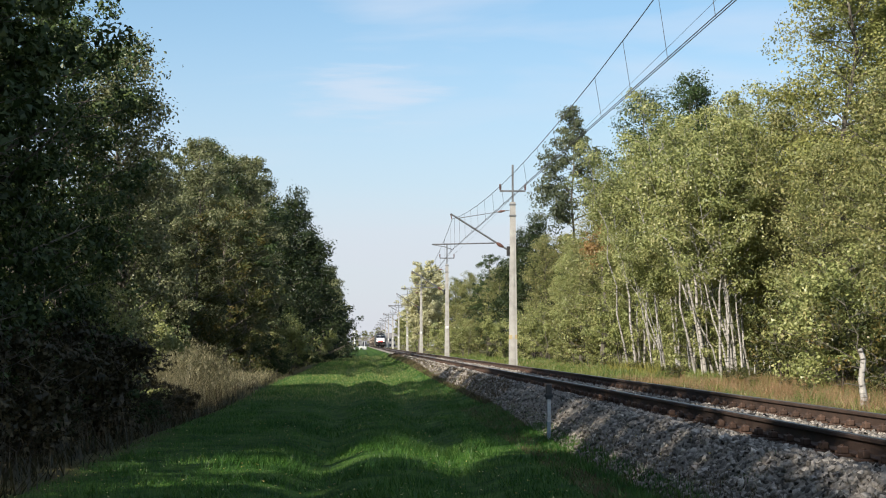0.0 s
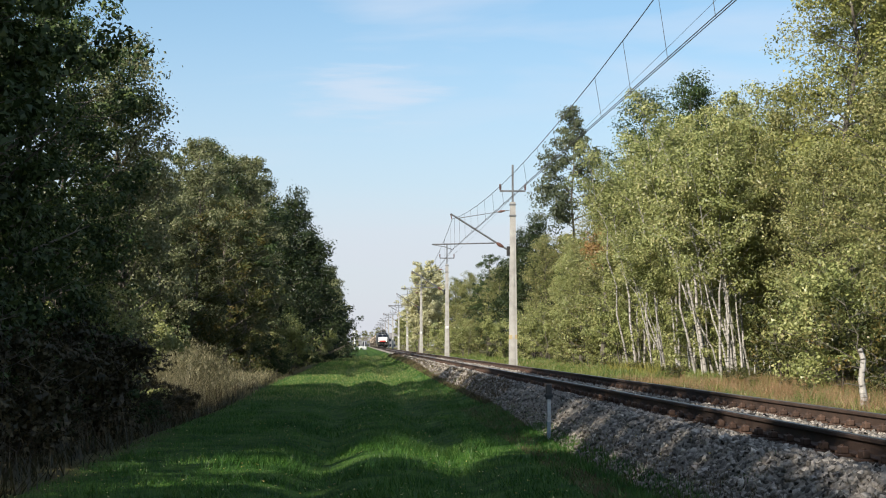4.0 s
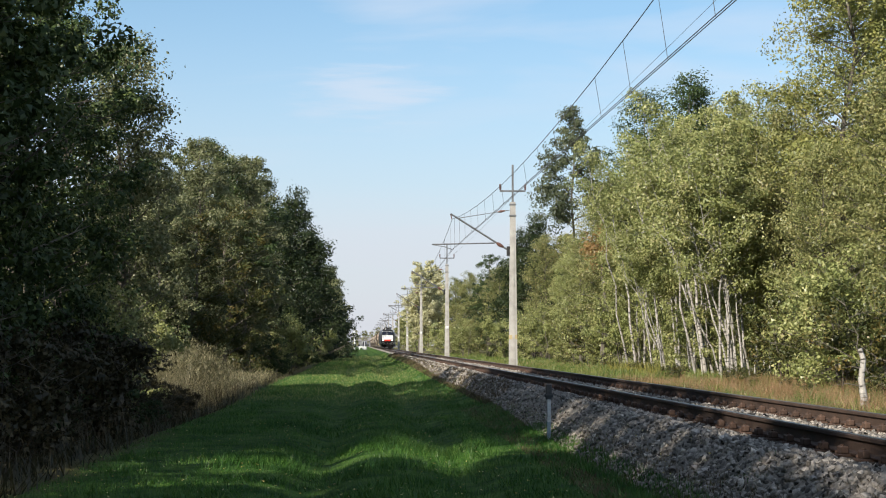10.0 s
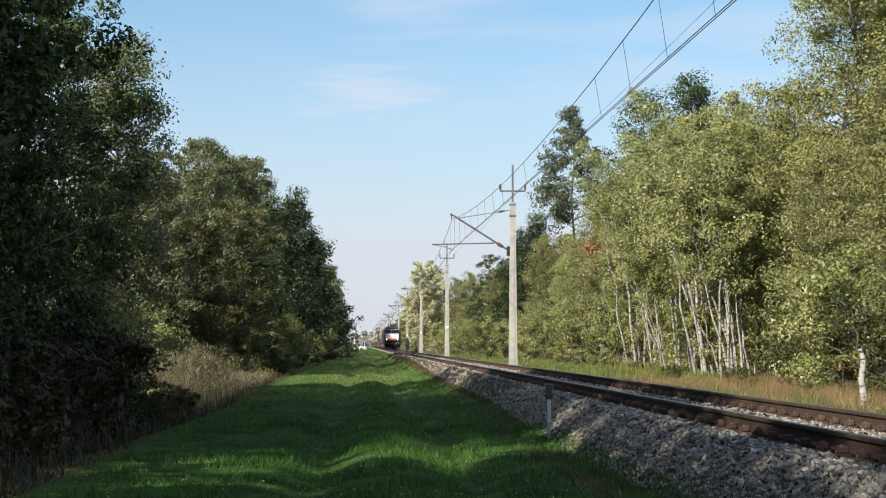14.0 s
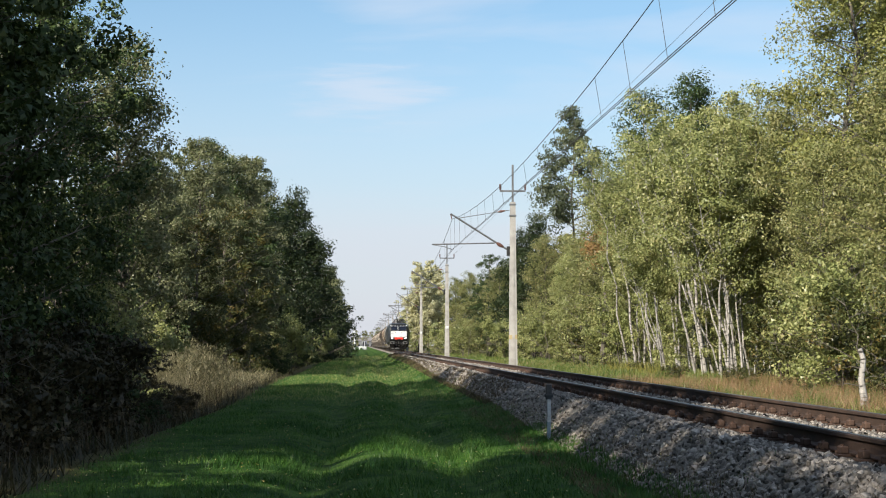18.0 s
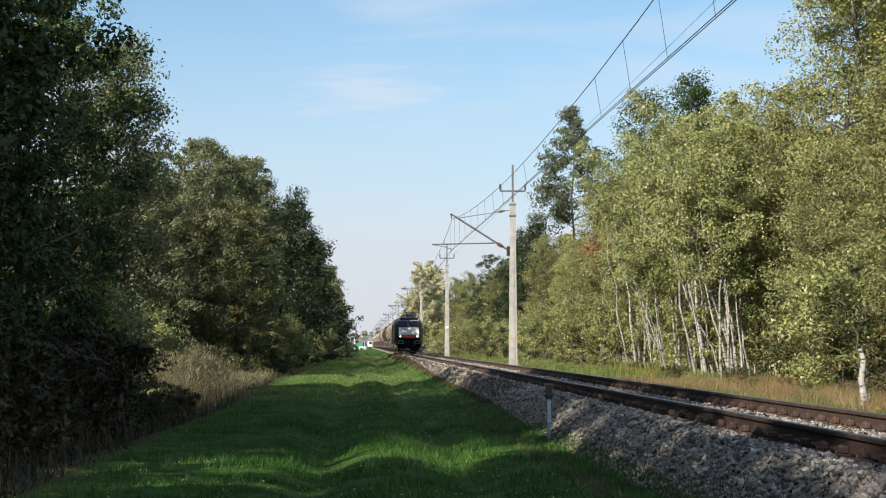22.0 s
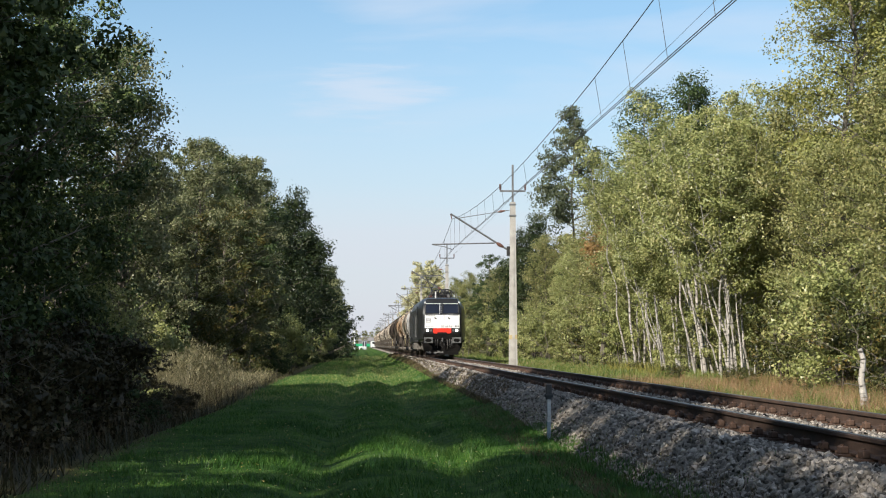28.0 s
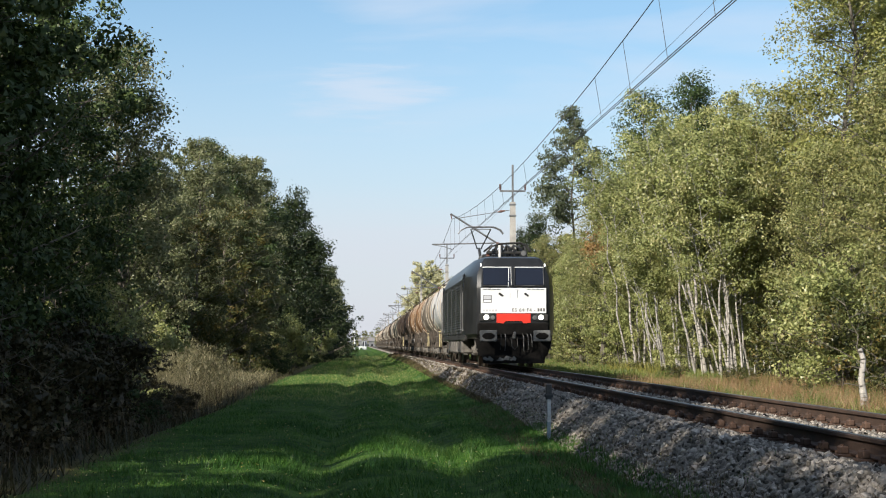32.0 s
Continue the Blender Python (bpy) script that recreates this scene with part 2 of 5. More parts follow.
# ---- mesh helpers ----
class Shape:
    """Vertices and faces that are gathered into one mesh."""

    def __init__(self):
        self.v, self.f = [], []

    def add(self, verts, faces):
        k = len(self.v)
        self.v += [tuple(p) for p in verts]
        self.f += [tuple(i + k for i in f) for f in faces]
        return self

    def box(self, c, s, b=0.0, m=None):
        """A box with centre c and sizes s; its edges are chamfered by b."""
        hx, hy, hz = s[0] / 2, s[1] / 2, s[2] / 2
        b = min(b, 0.45 * min(s))
        pts, faces = [], []
        if b <= 0:
            for x in (-hx, hx):
                for y in (-hy, hy):
                    for z in (-hz, hz):
                        pts.append(Vector((x, y, z)))
            faces = [(0, 1, 3, 2), (4, 6, 7, 5), (0, 4, 5, 1), (2, 3, 7, 6), (0, 2, 6, 4), (1, 5, 7, 3)]
        else:
            key = {}
            for sx in (-1, 1):
                for sy in (-1, 1):
                    for sz in (-1, 1):
                        for ax, off in enumerate(((0, b, b), (b, 0, b), (b, b, 0))):
                            key[sx, sy, sz, ax] = len(pts)
                            pts.append(Vector((sx * (hx - off[0]), sy * (hy - off[1]), sz * (hz - off[2]))))
            for ax in range(3):
                o1, o2 = (ax + 1) % 3, (ax + 2) % 3
                for sgn in (-1, 1):
                    q = []
                    for s1, s2 in ((-1, -1), (1, -1), (1, 1), (-1, 1)):
                        t = [0, 0, 0]
                        t[ax], t[o1], t[o2] = sgn, s1, s2
                        q.append(key[(*t, ax)])
                    faces.append(tuple(q if sgn > 0 else q[::-1]))
                for s1 in (-1, 1):
                    for s2 in (-1, 1):
                        e = []
                        for a2, sg in ((o1, -1), (o1, 1), (o2, 1), (o2, -1)):
                            t = [0, 0, 0]
                            t[ax], t[o1], t[o2] = sg, s1, s2
                            e.append(key[(*t, a2)])
                        faces.append(tuple(e if s1 * s2 > 0 else e[::-1]))
            for sx in (-1, 1):
                for sy in (-1, 1):
                    for sz in (-1, 1):
                        q = [key[sx, sy, sz, a] for a in range(3)]
                        faces.append(tuple(q if sx * sy * sz > 0 else q[::-1]))
        if m is not None:
            pts = [m @ p for p in pts]
        return self.add([(p[0] + c[0], p[1] + c[1], p[2] + c[2]) for p in pts], faces)

    def tube(self, pts, radii, n=8, caps=True):
        """A round bar through the points."""
        pts = [Vector(p) for p in pts]
        if not hasattr(radii, "__len__"):
            radii = [radii] * len(pts)
        vs, fs = [], []
        for i, p in enumerate(pts):
            d = (pts[min(i + 1, len(pts) - 1)] - pts[max(i - 1, 0)]).normalized()
            u = d.cross(Vector((0, 0, 1)) if abs(d.z) < 0.9 else Vector((1, 0, 0))).normalized()
            w = d.cross(u)
            for k in range(n):
                a = 2 * math.pi * k / n
                vs.append(p + (u * math.cos(a) + w * math.sin(a)) * radii[i])
        for i in range(len(pts) - 1):
            for k in range(n):
                a, b2 = i * n + k, i * n + (k + 1) % n
                fs.append((a, b2, b2 + n, a + n))
        if caps:
            fs += [tuple(range(n - 1, -1, -1)), tuple(range((len(pts) - 1) * n, len(pts) * n))]
        return self.add(vs, fs)

    def lathe(self, profile, axis, c, n=20):
        """Spins (along, radius) pairs round an axis through c; axis 0, 1 or 2."""
        vs, fs = [], []
        for h, r in profile:
            for k in range(n):
                a = 2 * math.pi * k / n
                p = [0, 0, 0]
                p[axis], p[(axis + 1) % 3], p[(axis + 2) % 3] = h, r * math.cos(a), r * math.sin(a)
                vs.append((p[0] + c[0], p[1] + c[1], p[2] + c[2]))
        for i in range(len(profile) - 1):
            for k in range(n):
                a, b2 = i * n + k, i * n + (k + 1) % n
                fs.append((a, b2, b2 + n, a + n))
        fs += [tuple(range(n - 1, -1, -1)), tuple(range((len(profile) - 1) * n, len(profile) * n))]
        return self.add(vs, fs)

    def mesh(self, name, material, smooth=False, angle=40):
        me = bpy.data.meshes.new(name)
        me.from_pydata(self.v, [], self.f)
        me.materials.append(material)
        if smooth:
            me.polygons.foreach_set("use_smooth", [True] * len(me.polygons))
            me.set_sharp_from_angle(angle=radians(angle))
        me.update()
        return me


def array_mesh(name, verts, faces, material):
    """A mesh from arrays: n x 3 places and m x k corners."""
    me = bpy.data.meshes.new(name)
    verts, faces = np.asarray(verts, np.float32), np.asarray(faces, np.int32)
    me.vertices.add(len(verts))
    me.vertices.foreach_set("co", verts.ravel())
    me.loops.add(faces.size)
    me.loops.foreach_set("vertex_index", faces.ravel())
    me.polygons.add(len(faces))
    me.polygons.foreach_set("loop_start", np.arange(len(faces), dtype=np.int32) * faces.shape[1])
    me.materials.append(material)
    me.update(calc_edges=True)
    return me


def part(name, shape, material, parent, label="", smooth=False, at=(0, 0, 0)):
    data = shape.mesh(name, material, smooth) if isinstance(shape, Shape) else shape
    ob = new(name, data)
    ob.parent = parent
    ob.location = at
    return tagged(ob, label)


def thing(name, label, category, group="", kind="", at=(0, 0, 0)):
    ob = new(name)
    ob.empty_display_size = 0.2
    ob.location = at
    return tagged(ob, label, category, group, kind)


# ---- ground ----
def smooth_step(a, b, x):
    t = np.clip((x - a) / (b - a), 0, 1)
    return t * t * (3 - 2 * t)


def ripple(x, y):
    return (np.sin(x * 1.7 + y * 0.31 + 1.5 * np.sin(y * 0.17)) * np.sin(y * 0.53 - x * 1.4) * 0.5
            + np.sin(x * 3.9 - y * 0.9 + 1.3) * np.sin(y * 1.7 + x * 2.1 + 2 * np.sin(y * 0.37)) * 0.3 + np.sin(y * 0.083 + 2) * 0.5)


def ground_z(x, y):
    x, y = np.asarray(x, float), np.asarray(y, float)
    edge = -3.5 - 0.4 * np.sin(y * 0.11) + 1.4 * smooth_step(120, 220, y)
    ditch = smooth_step(0, -2.2, x - edge) * 0.75 - smooth_step(-3.5, -6.5, x - edge) * 0.5
    ruts = -0.15 * np.exp(-((x + 0.55) / 0.36) ** 2) - 0.15 * np.exp(-((x - 1.25) / 0.36) ** 2) + 0.05 * np.exp(-((x - 0.35) / 0.5) ** 2)
    far = smooth_step(250, 600, y)
    z = 0.06 - ditch * (1 - far) + ruts * (1 - far) + (0.012 + 0.025 * smooth_step(3, 8, np.abs(x))) * ripple(x, y) * smooth_step(120, 50, y)
    z += 0.30 * smooth_step(7.2, 8.6, x) - 0.1 * smooth_step(2.6, 3.4, x) * smooth_step(8, 7, x)
    z += (0.26 * smooth_step(16, 42, y) + 0.31 * smooth_step(58, 118, y)) * smooth_step(2.5, 3.3, x) * smooth_step(4.1, 3.55, x)
    z += 0.4 * smooth_step(90, 140, y) * smooth_step(3.6, 4.2, x) * smooth_step(8.2, 7.2, x)
    z -= smooth_step(900, 3500, y) * 1.0
    return z


def ground_material():
    m = surface("ground_soil", (0.05, 0.045, 0.02), (0.10, 0.09, 0.035), 3, 0.95, bump=0.5, fine=25, spec=0.08)
    n, l = m.node_tree.nodes, m.node_tree.links
    p = n["Principled BSDF"]
    soil = p.inputs["Base Color"].links[0].from_socket
    geo, sep, nz = n.new("ShaderNodeNewGeometry"), n.new("ShaderNodeSeparateXYZ"), n.new("ShaderNodeTexNoise")
    l.new(geo.outputs["Position"], sep.inputs["Vector"])
    nz.inputs["Scale"].default_value, nz.inputs["Detail"].default_value, nz.inputs["Roughness"].default_value = 1.3, 9, 0.72
    l.new(geo.outputs["Position"], nz.inputs["Vector"])
    green = n.new("ShaderNodeValToRGB")
    green.color_ramp.elements[0].position, green.color_ramp.elements[1].position = 0.40, 0.62
    green.color_ramp.elements[0].color, green.color_ramp.elements[1].color = (0.014, 0.042, 0.008, 1), (0.075, 0.13, 0.026, 1)
    l.new(nz.outputs["Fac"], green.inputs["Fac"])
    straw = n.new("ShaderNodeValToRGB")
    straw.color_ramp.elements[0].color, straw.color_ramp.elements[1].color = (0.07, 0.085, 0.03, 1), (0.165, 0.13, 0.06, 1)
    l.new(nz.outputs["Fac"], straw.inputs["Fac"])
    wob = n.new("ShaderNodeMath")
    wob.operation = "MULTIPLY_ADD"
    wob.inputs[1].default_value = 1.6
    l.new(nz.outputs["Fac"], wob.inputs[0])
    l.new(sep.outputs["X"], wob.inputs[2])
    last = soil
    for col, lo, hi in ((green, -2.9, -2.3), (straw, 6.5, 9.0)):
        r = n.new("ShaderNodeMapRange")
        r.inputs["From Min"].default_value, r.inputs["From Max"].default_value = lo, hi
        l.new(wob.outputs[0], r.inputs["Value"])
        mx = n.new("ShaderNodeMix")
        mx.data_type = "RGBA"
        l.new(r.outputs["Result"], mx.inputs["Factor"])
        l.new(last, mx.inputs["A"])
        l.new(col.outputs["Color"], mx.inputs["B"])
        last = mx.outputs["Result"]
    l.new(last, p.inputs["Base Color"])
    return m


def grid_mesh(name, xs, ys, height, material):
    gx, gy = np.meshgrid(xs, ys)
    v = np.stack([gx, gy, height(gx, gy)], -1).reshape(-1, 3)
    w, h = len(xs), len(ys)
    i = (np.arange(h - 1)[:, None] * w + np.arange(w - 1)[None, :]).ravel()
    me = array_mesh(name, v, np.stack([i, i + 1, i + w + 1, i + w], -1), material)
    me.polygons.foreach_set("use_smooth", [True] * len(me.polygons))
    return me


XS = np.concatenate([[-3500, -1200, -400, -150, -70, -40, -28, -20], np.arange(-16, -4.5, 0.5), np.arange(-4.5, 4.2, 0.15),
                     np.arange(4.2, 16, 0.5), [17, 20, 26, 40, 70, 150, 400, 1200, 3500]])
YS = np.concatenate([[-400, -100, -40, -20, -8, 0, 6], np.arange(10, 70, 0.4), np.arange(70, 140, 1.0), np.arange(140, 320, 3.0),
                     np.arange(320, 700, 15.0), [700, 900, 1300, 2000, 3000, 4500]])
ground = new("ground", grid_mesh("ground", XS, YS, ground_z, ground_material()))
tagged(ground, "grassy track with wheel ruts, ditch and dry verge", "ground", kind="structure")


# ---- railway ----
track = thing("railway_track", "single railway track with rusty rails on grey ballast", "railway", kind="structure")


def bed_z(x, y):
    t = np.abs(x - TRACK)
    z = np.where(t < 1.3, 0.645, 0.645 - (t - 1.3) * 0.92)
    return z + 0.012 * ripple(x * 2.3, y * 2.1) - 0.03 * np.exp(-((t - 0.75) / 0.12) ** 2)


def rail_shape(x):
    s = Shape()
    prof = [(-0.07, 0), (0.07, 0), (0.07, 0.012), (0.012, 0.03), (0.009, 0.115), (0.034, 0.128), (0.036, 0.155), (0.028, 0.165),
            (-0.028, 0.165), (-0.036, 0.155), (-0.034, 0.128), (-0.009, 0.115), (-0.012, 0.03), (-0.07, 0.012)]
    ys = [-120, 12] + [20 + 10 * k for k in range(40)] + [500, 700, 1000]
    k = len(prof)
    v = [(x + a, y, RAIL - 0.165 + b) for y in ys for a, b in prof]
    f = [(i * k + j, i * k + (j + 1) % k, (i + 1) * k + (j + 1) % k, (i + 1) * k + j) for i in range(len(ys) - 1) for j in range(k)]
    f += [tuple(range(k - 1, -1, -1)), tuple(range((len(ys) - 1) * k, len(ys) * k))]
    return s.add(v, f)


bed = part("ballast_bed", grid_mesh("ballast_bed", np.concatenate([np.arange(2.9, 7.2, 0.1)]),
           np.concatenate([[-120, -30, 0], np.arange(7, 70, 0.25), np.arange(70, 200, 1.5), [200, 260, 340, 450, 600, 1000]]), bed_z, M["ballast"]), None, track)
for x in (NEAR, FAR):
    r = part("rail", rail_shape(x), M["rail"], track, "rusty steel rail with a worn top")
    part("rail_head", Shape().box((x, 440, RAIL + 0.002), (0.05, 1120, 0.006), 0.002), M["railtop"], r)
sleeper_mesh = Shape().box((0, 0, 0), (2.5, 0.25, 0.15), 0.015).mesh("sleeper", M["sleeper"])
plate_shape = Shape().box((0, 0, 0), (0.36, 0.17, 0.022), 0.004)
for sx in (-1, 1):
    plate_shape.box((sx * 0.11, 0, 0.045), (0.07, 0.14, 0.07), 0.012)
    plate_shape.tube([(sx * 0.115, 0, 0.03), (sx * 0.115, 0, 0.095)], 0.018, 6)
    plate_shape.tube([(sx * 0.15, 0.05, 0.0), (sx * 0.15, 0.05, 0.04)], 0.016, 6)
plate_mesh = plate_shape.mesh("rail_chair", M["plate"])
rest, rest_plates = Shape(), Shape()
for k in range(370):
    y = 7.4 + 0.6 * (k - 40)
    if 40 <= k < 180:
        sl = part("sleeper", sleeper_mesh, None, track, at=(TRACK + ROCK.uniform(-0.03, 0.03), y, RAIL - 0.265))
        for x in (NEAR, FAR):
            part("rail_chair", plate_mesh, None, sl, at=(x - sl.location.x, 0, 0.088))
    else:
        rest.box((TRACK, y, RAIL - 0.265), (2.5, 0.25, 0.15))
tagged(part("far_sleepers", rest, M["sleeper"], track), kind="stuff")

# ---- overhead line ----
def stagger(k):
    return 4.72 if k % 2 == 0 else 5.42


def line_pole(side_x, y, k):
    t = thing("line_pole", "tapered concrete pole carrying the overhead wire bracket", "pole", "poles along the line")
    t.location = (side_x, y, 0.25)
    s = Shape()
    for a, b in ((0.45, 0.27),):
        v = [(-a / 2, -0.16, -0.3), (a / 2, -0.16, -0.3), (a / 2, 0.16, -0.3), (-a / 2, 0.16, -0.3),
             (-b / 2, -0.11, 8.85), (b / 2, -0.11, 8.85), (b / 2, 0.11, 8.85), (-b / 2, 0.11, 8.85)]
        s.add(v, [(0, 1, 5, 4), (1, 2, 6, 5), (2, 3, 7, 6), (3, 0, 4, 7), (4, 5, 6, 7), (3, 2, 1, 0)])
        v2 = [(-0.06, -0.19, -0.3), (0.09, -0.19, -0.3), (0.05, -0.13, 8.4), (-0.03, -0.13, 8.4), (-0.06, -0.14, -0.3), (0.09, -0.14, -0.3), (0.05, -0.1, 8.4), (-0.03, -0.1, 8.4)]
        s.add(v2, [(0, 1, 2, 3), (0, 3, 7, 4), (1, 5, 6, 2), (3, 2, 6, 7)])
    part("shaft", s, M["concrete"], t)
    if k == 2:
        part("painted_band", Shape().box((0, 0, 1.78), (0.425, 0.325, 0.22), 0.01), M["ochre"], t, "faded ochre painted band")
    part("collar", Shape().box((0, 0, 8.73), (0.34, 0.3, 0.08), 0.01), M["steel"], t)
    part("collar", Shape().box((0, 0, 8.14), (0.36, 0.32, 0.08), 0.01), M["steel"], t)
    part("mast", Shape().box((0, 0, 9.8), (0.1, 0.1, 2.05), 0.01), M["steel"], t, "thin steel mast on the pole top")
    arm = part("cross_arm", Shape().box((0, 0, 9.44), (1.36, 0.08, 0.09), 0.01), M["steel"], t)
    for sx in (-0.66, 0.66):
        part("insulator", Shape().lathe([(0, 0.02), (0.05, 0.03), (0.1, 0.07), (0.14, 0.035), (0.2, 0.07), (0.24, 0.035), (0.3, 0.06), (0.36, 0.03)], 2, (sx, 0, 9.46), 8), M["insulator"], arm, smooth=True)
    br = part("bracket", Shape().tube([(-0.17, 0, 6.28), (-3.27, 0, 8.23)], 0.05, 8), M["steel"], t, "slanting steel bracket tube")
    part("bracket_foot", Shape().box((-0.22, 0, 6.28), (0.2, 0.2, 0.5), 0.02), M["darksteel"], br)
    part("insulator", Shape().tube([(-0.5, 0, 6.49), (-0.62, 0, 6.56), (-0.74, 0, 6.64), (-0.86, 0, 6.71)], [0.05, 0.1, 0.1, 0.05], 8), M["insulator"], br)
    part("stay_rod", Shape().tube([(-0.15, 0, 8.44), (-2.85, 0, 8.0)], 0.02, 6), M["steel"], t)
    part("insulator", Shape().tube([(-0.4, 0, 8.4), (-0.6, 0, 8.37), (-0.8, 0, 8.33)], [0.03, 0.07, 0.03], 8), M["insulator"], t)
    part("register_tube", Shape().tube([(-0.95, 0, 6.7), (-4.25, 0, 6.62)], 0.035, 8), M["steel"], t)
    st = stagger(k) - side_x
    part("steady_arm", Shape().tube([(-4.2, 0, 6.6), (-3.6, 0, 6.5), (st, 0, 6.36)], 0.022, 6), M["steel"], t)
    part("hanger", Shape().tube([(-3.27, 0, 8.23), (-3.2, 0, 7.95)], 0.03, 6), M["insulator"], t)
    if k != 2:
        part("number_plate", Shape().box((0, -0.185, 3.0), (0.3, 0.02, 0.26), 0.005), M["whitepaint"], t, "small white plate")
    return t


POLES = [POLE_Y0 + SPAN * k for k in range(-2, 10)]
for k, y in enumerate(POLES):
    line_pole(POLE_X, y, k)
overhead = thing("overhead_line", "catenary with two contact wires hung from a sagging messenger wire", "overhead wire")
for off in (-0.025, 0.025):
    part("contact_wire", Shape().tube([(stagger(k) + off, y, 6.6) for k, y in enumerate(POLES)], 0.009, 5), M["wire"], overhead)
mess = []
for k in range(len(POLES) - 1):
    for j in range(12):
        u = j / 12
        mess.append((1.279 + 0.729 * (stagger(k) * (1 - u) + stagger(k + 1) * u), POLES[k] + SPAN * u, 8.2 - 4 * 0.95 * u * (1 - u)))
part("messenger_wire", Shape().tube(mess, 0.011, 5), M["wire"], overhead)
for k in range(len(POLES) - 1):
    for j in range(1, 19):
        u = (j - 0.5) / 18
        if k < 2 or (k < 4 and j % 2):
            x0 = stagger(k) * (1 - u) + stagger(k + 1) * u
            part("dropper", Shape().tube([(x0, POLES[k] + SPAN * u, 6.6), (0.729 * x0 + 1.279, POLES[k] + SPAN * u, 8.2 - 4 * 0.95 * u * (1 - u))], 0.005, 4), M["wire"], overhead)
feed = []
for k in range(len(POLES) - 1):
    for j in range(8):
        u = j / 8
        feed.append((POLE_X + 0.66, POLES[k] + SPAN * u, 10.07 - 4 * 0.12 * u * (1 - u)))
part("feeder_wire", Shape().tube(feed, 0.006, 5), M["wire"], overhead)


# ---- trees ----
def tree_parts(seed, height, base, radius, shape, limbs, leaves, leaf, stems=1, lean=0.0, trunk_r=0.14, up=0.45, clump=0.42, spread=0.35, share=0.45, twigs=True, facing=0.9, fan=False, oval=False):
    """Stems with limbs and twigs, and leaves in clumps along the twigs. shape(u) gives the crown's width from its base (0) to its top (1)."""
    rg = np.random.default_rng(seed)
    made, spots = [], []
    for st in range(stems):
        trunk, wood = Shape(), Shape()
        made.append((trunk, wood))
        ang = rg.uniform(0, 6.28) if lean < 0.1 else math.pi + rg.uniform(-0.9, 0.9)
        tip = lean * (rg.uniform(0.1, 1.5) if fan else 1.0)
        off = np.array([math.cos(ang), math.sin(ang), 0]) * (spread if stems > 1 else 0)
        if fan:
            off = np.array([rg.uniform(-1, 1), rg.uniform(-1, 1), 0]) * spread
        top = np.array([math.cos(ang), math.sin(ang), 0]) * (tip * height + (spread * 3 if stems > 1 and not fan else 0)) + np.array([0, 0, height * rg.uniform(0.85, 1.0)])
        n = 9
        pts = []
        for i in range(n):
            u = i / (n - 1)
            wob = np.array([rg.normal(), rg.normal(), 0]) * 0.012 * height * (u * (1 - u) * 4)
            pts.append(off + (top - off) * u + wob)
        girth = trunk_r * (rg.uniform(0.6, 1.35) if fan else 1.0)
        rr = [girth * (1.25 if i == 0 else 1) * (1 - 0.9 * i / (n - 1)) for i in range(n)]
        pts[0][2] = -0.3
        trunk.tube(pts, rr, 8)
        hh = top[2]
        m = max(4, limbs // stems)
        for j in range(m):
            u = (j + rg.uniform(0.1, 0.9)) / m
            z = base + (hh - base) * u * 0.97
            f = z / hh * (n - 1)
            i0 = min(int(f), n - 2)
            p0 = pts[i0] + (pts[i0 + 1] - pts[i0]) * (f - i0)
            az = j * 2.4 + rg.uniform(-0.5, 0.5)
            ln = radius * shape(u) * rg.uniform(0.65, 1.12)
            d = np.array([math.cos(az), math.sin(az), up * rg.uniform(0.4, 1.3)])
            d /= np.linalg.norm(d)
            q = [p0, p0 + d * ln * 0.5 + np.array([0, 0, 0.02 * ln]), p0 + d * ln + np.array([0, 0, rg.uniform(-0.05, 0.18) * ln])]
            r0 = max(0.012, 0.25 * rr[i0] + 0.008 * ln)
            wood.tube(q, [r0, r0 * 0.6, 0.006], 5, False)
            for s in range(max(2, int(2 + ln * 2.2))):
                w = rg.uniform(0.25, 1.0)
                b = q[0] + (q[1] - q[0]) * w * 2 if w < 0.5 else q[1] + (q[2] - q[1]) * (w * 2 - 1)
                dd = d * 0.6 + rg.normal(0, 0.6, 3)
                dd[2] += 0.15
                dd /= np.linalg.norm(dd)
                tl = (0.3 + 0.28 * ln) * rg.uniform(0.5, 1.2)
                e = b + dd * tl
                if twigs:
                    wood.tube([b, e], [0.008, 0.003], 3, False)
                spots += [b + (e - b) * 0.5, e]
    spots = np.array(spots)
    heads = spots[rg.permutation(len(spots))[:max(30, int(len(spots) * share))]]
    pick = rg.integers(0, len(heads), leaves)
    way = rg.normal(0, 1, (leaves, 3))
    way /= np.linalg.norm(way, axis=1)[:, None]
    girth = clump * rg.uniform(0.7, 1.6, len(heads))
    c = heads[pick] + way * np.array([1, 1, 0.7]) * girth[pick][:, None] * rg.uniform(0.35, 1.0, (leaves, 1)) ** 0.6 * np.where(rg.random((leaves, 1)) < 0.12, 1.5, 1.0)
    nrm = way * facing + rg.normal(0, 0.45, (leaves, 3)) + np.array([0, 0, 0.35])
    nrm /= np.linalg.norm(nrm, axis=1)[:, None]
    a = np.cross(nrm, rg.normal(0, 1, (leaves, 3)))
    a /= np.linalg.norm(a, axis=1)[:, None]
    b = np.cross(nrm, a)
    sz = leaf * rg.uniform(0.65, 1.25, (leaves, 1))
    v = np.stack([c - a * sz * 0.95 - b * sz * 0.15, c - b * sz * 0.72 + a * sz * 0.35, c + a * sz * 0.55 + b * sz * 0.8], 1).reshape(-1, 3)
    k = 3
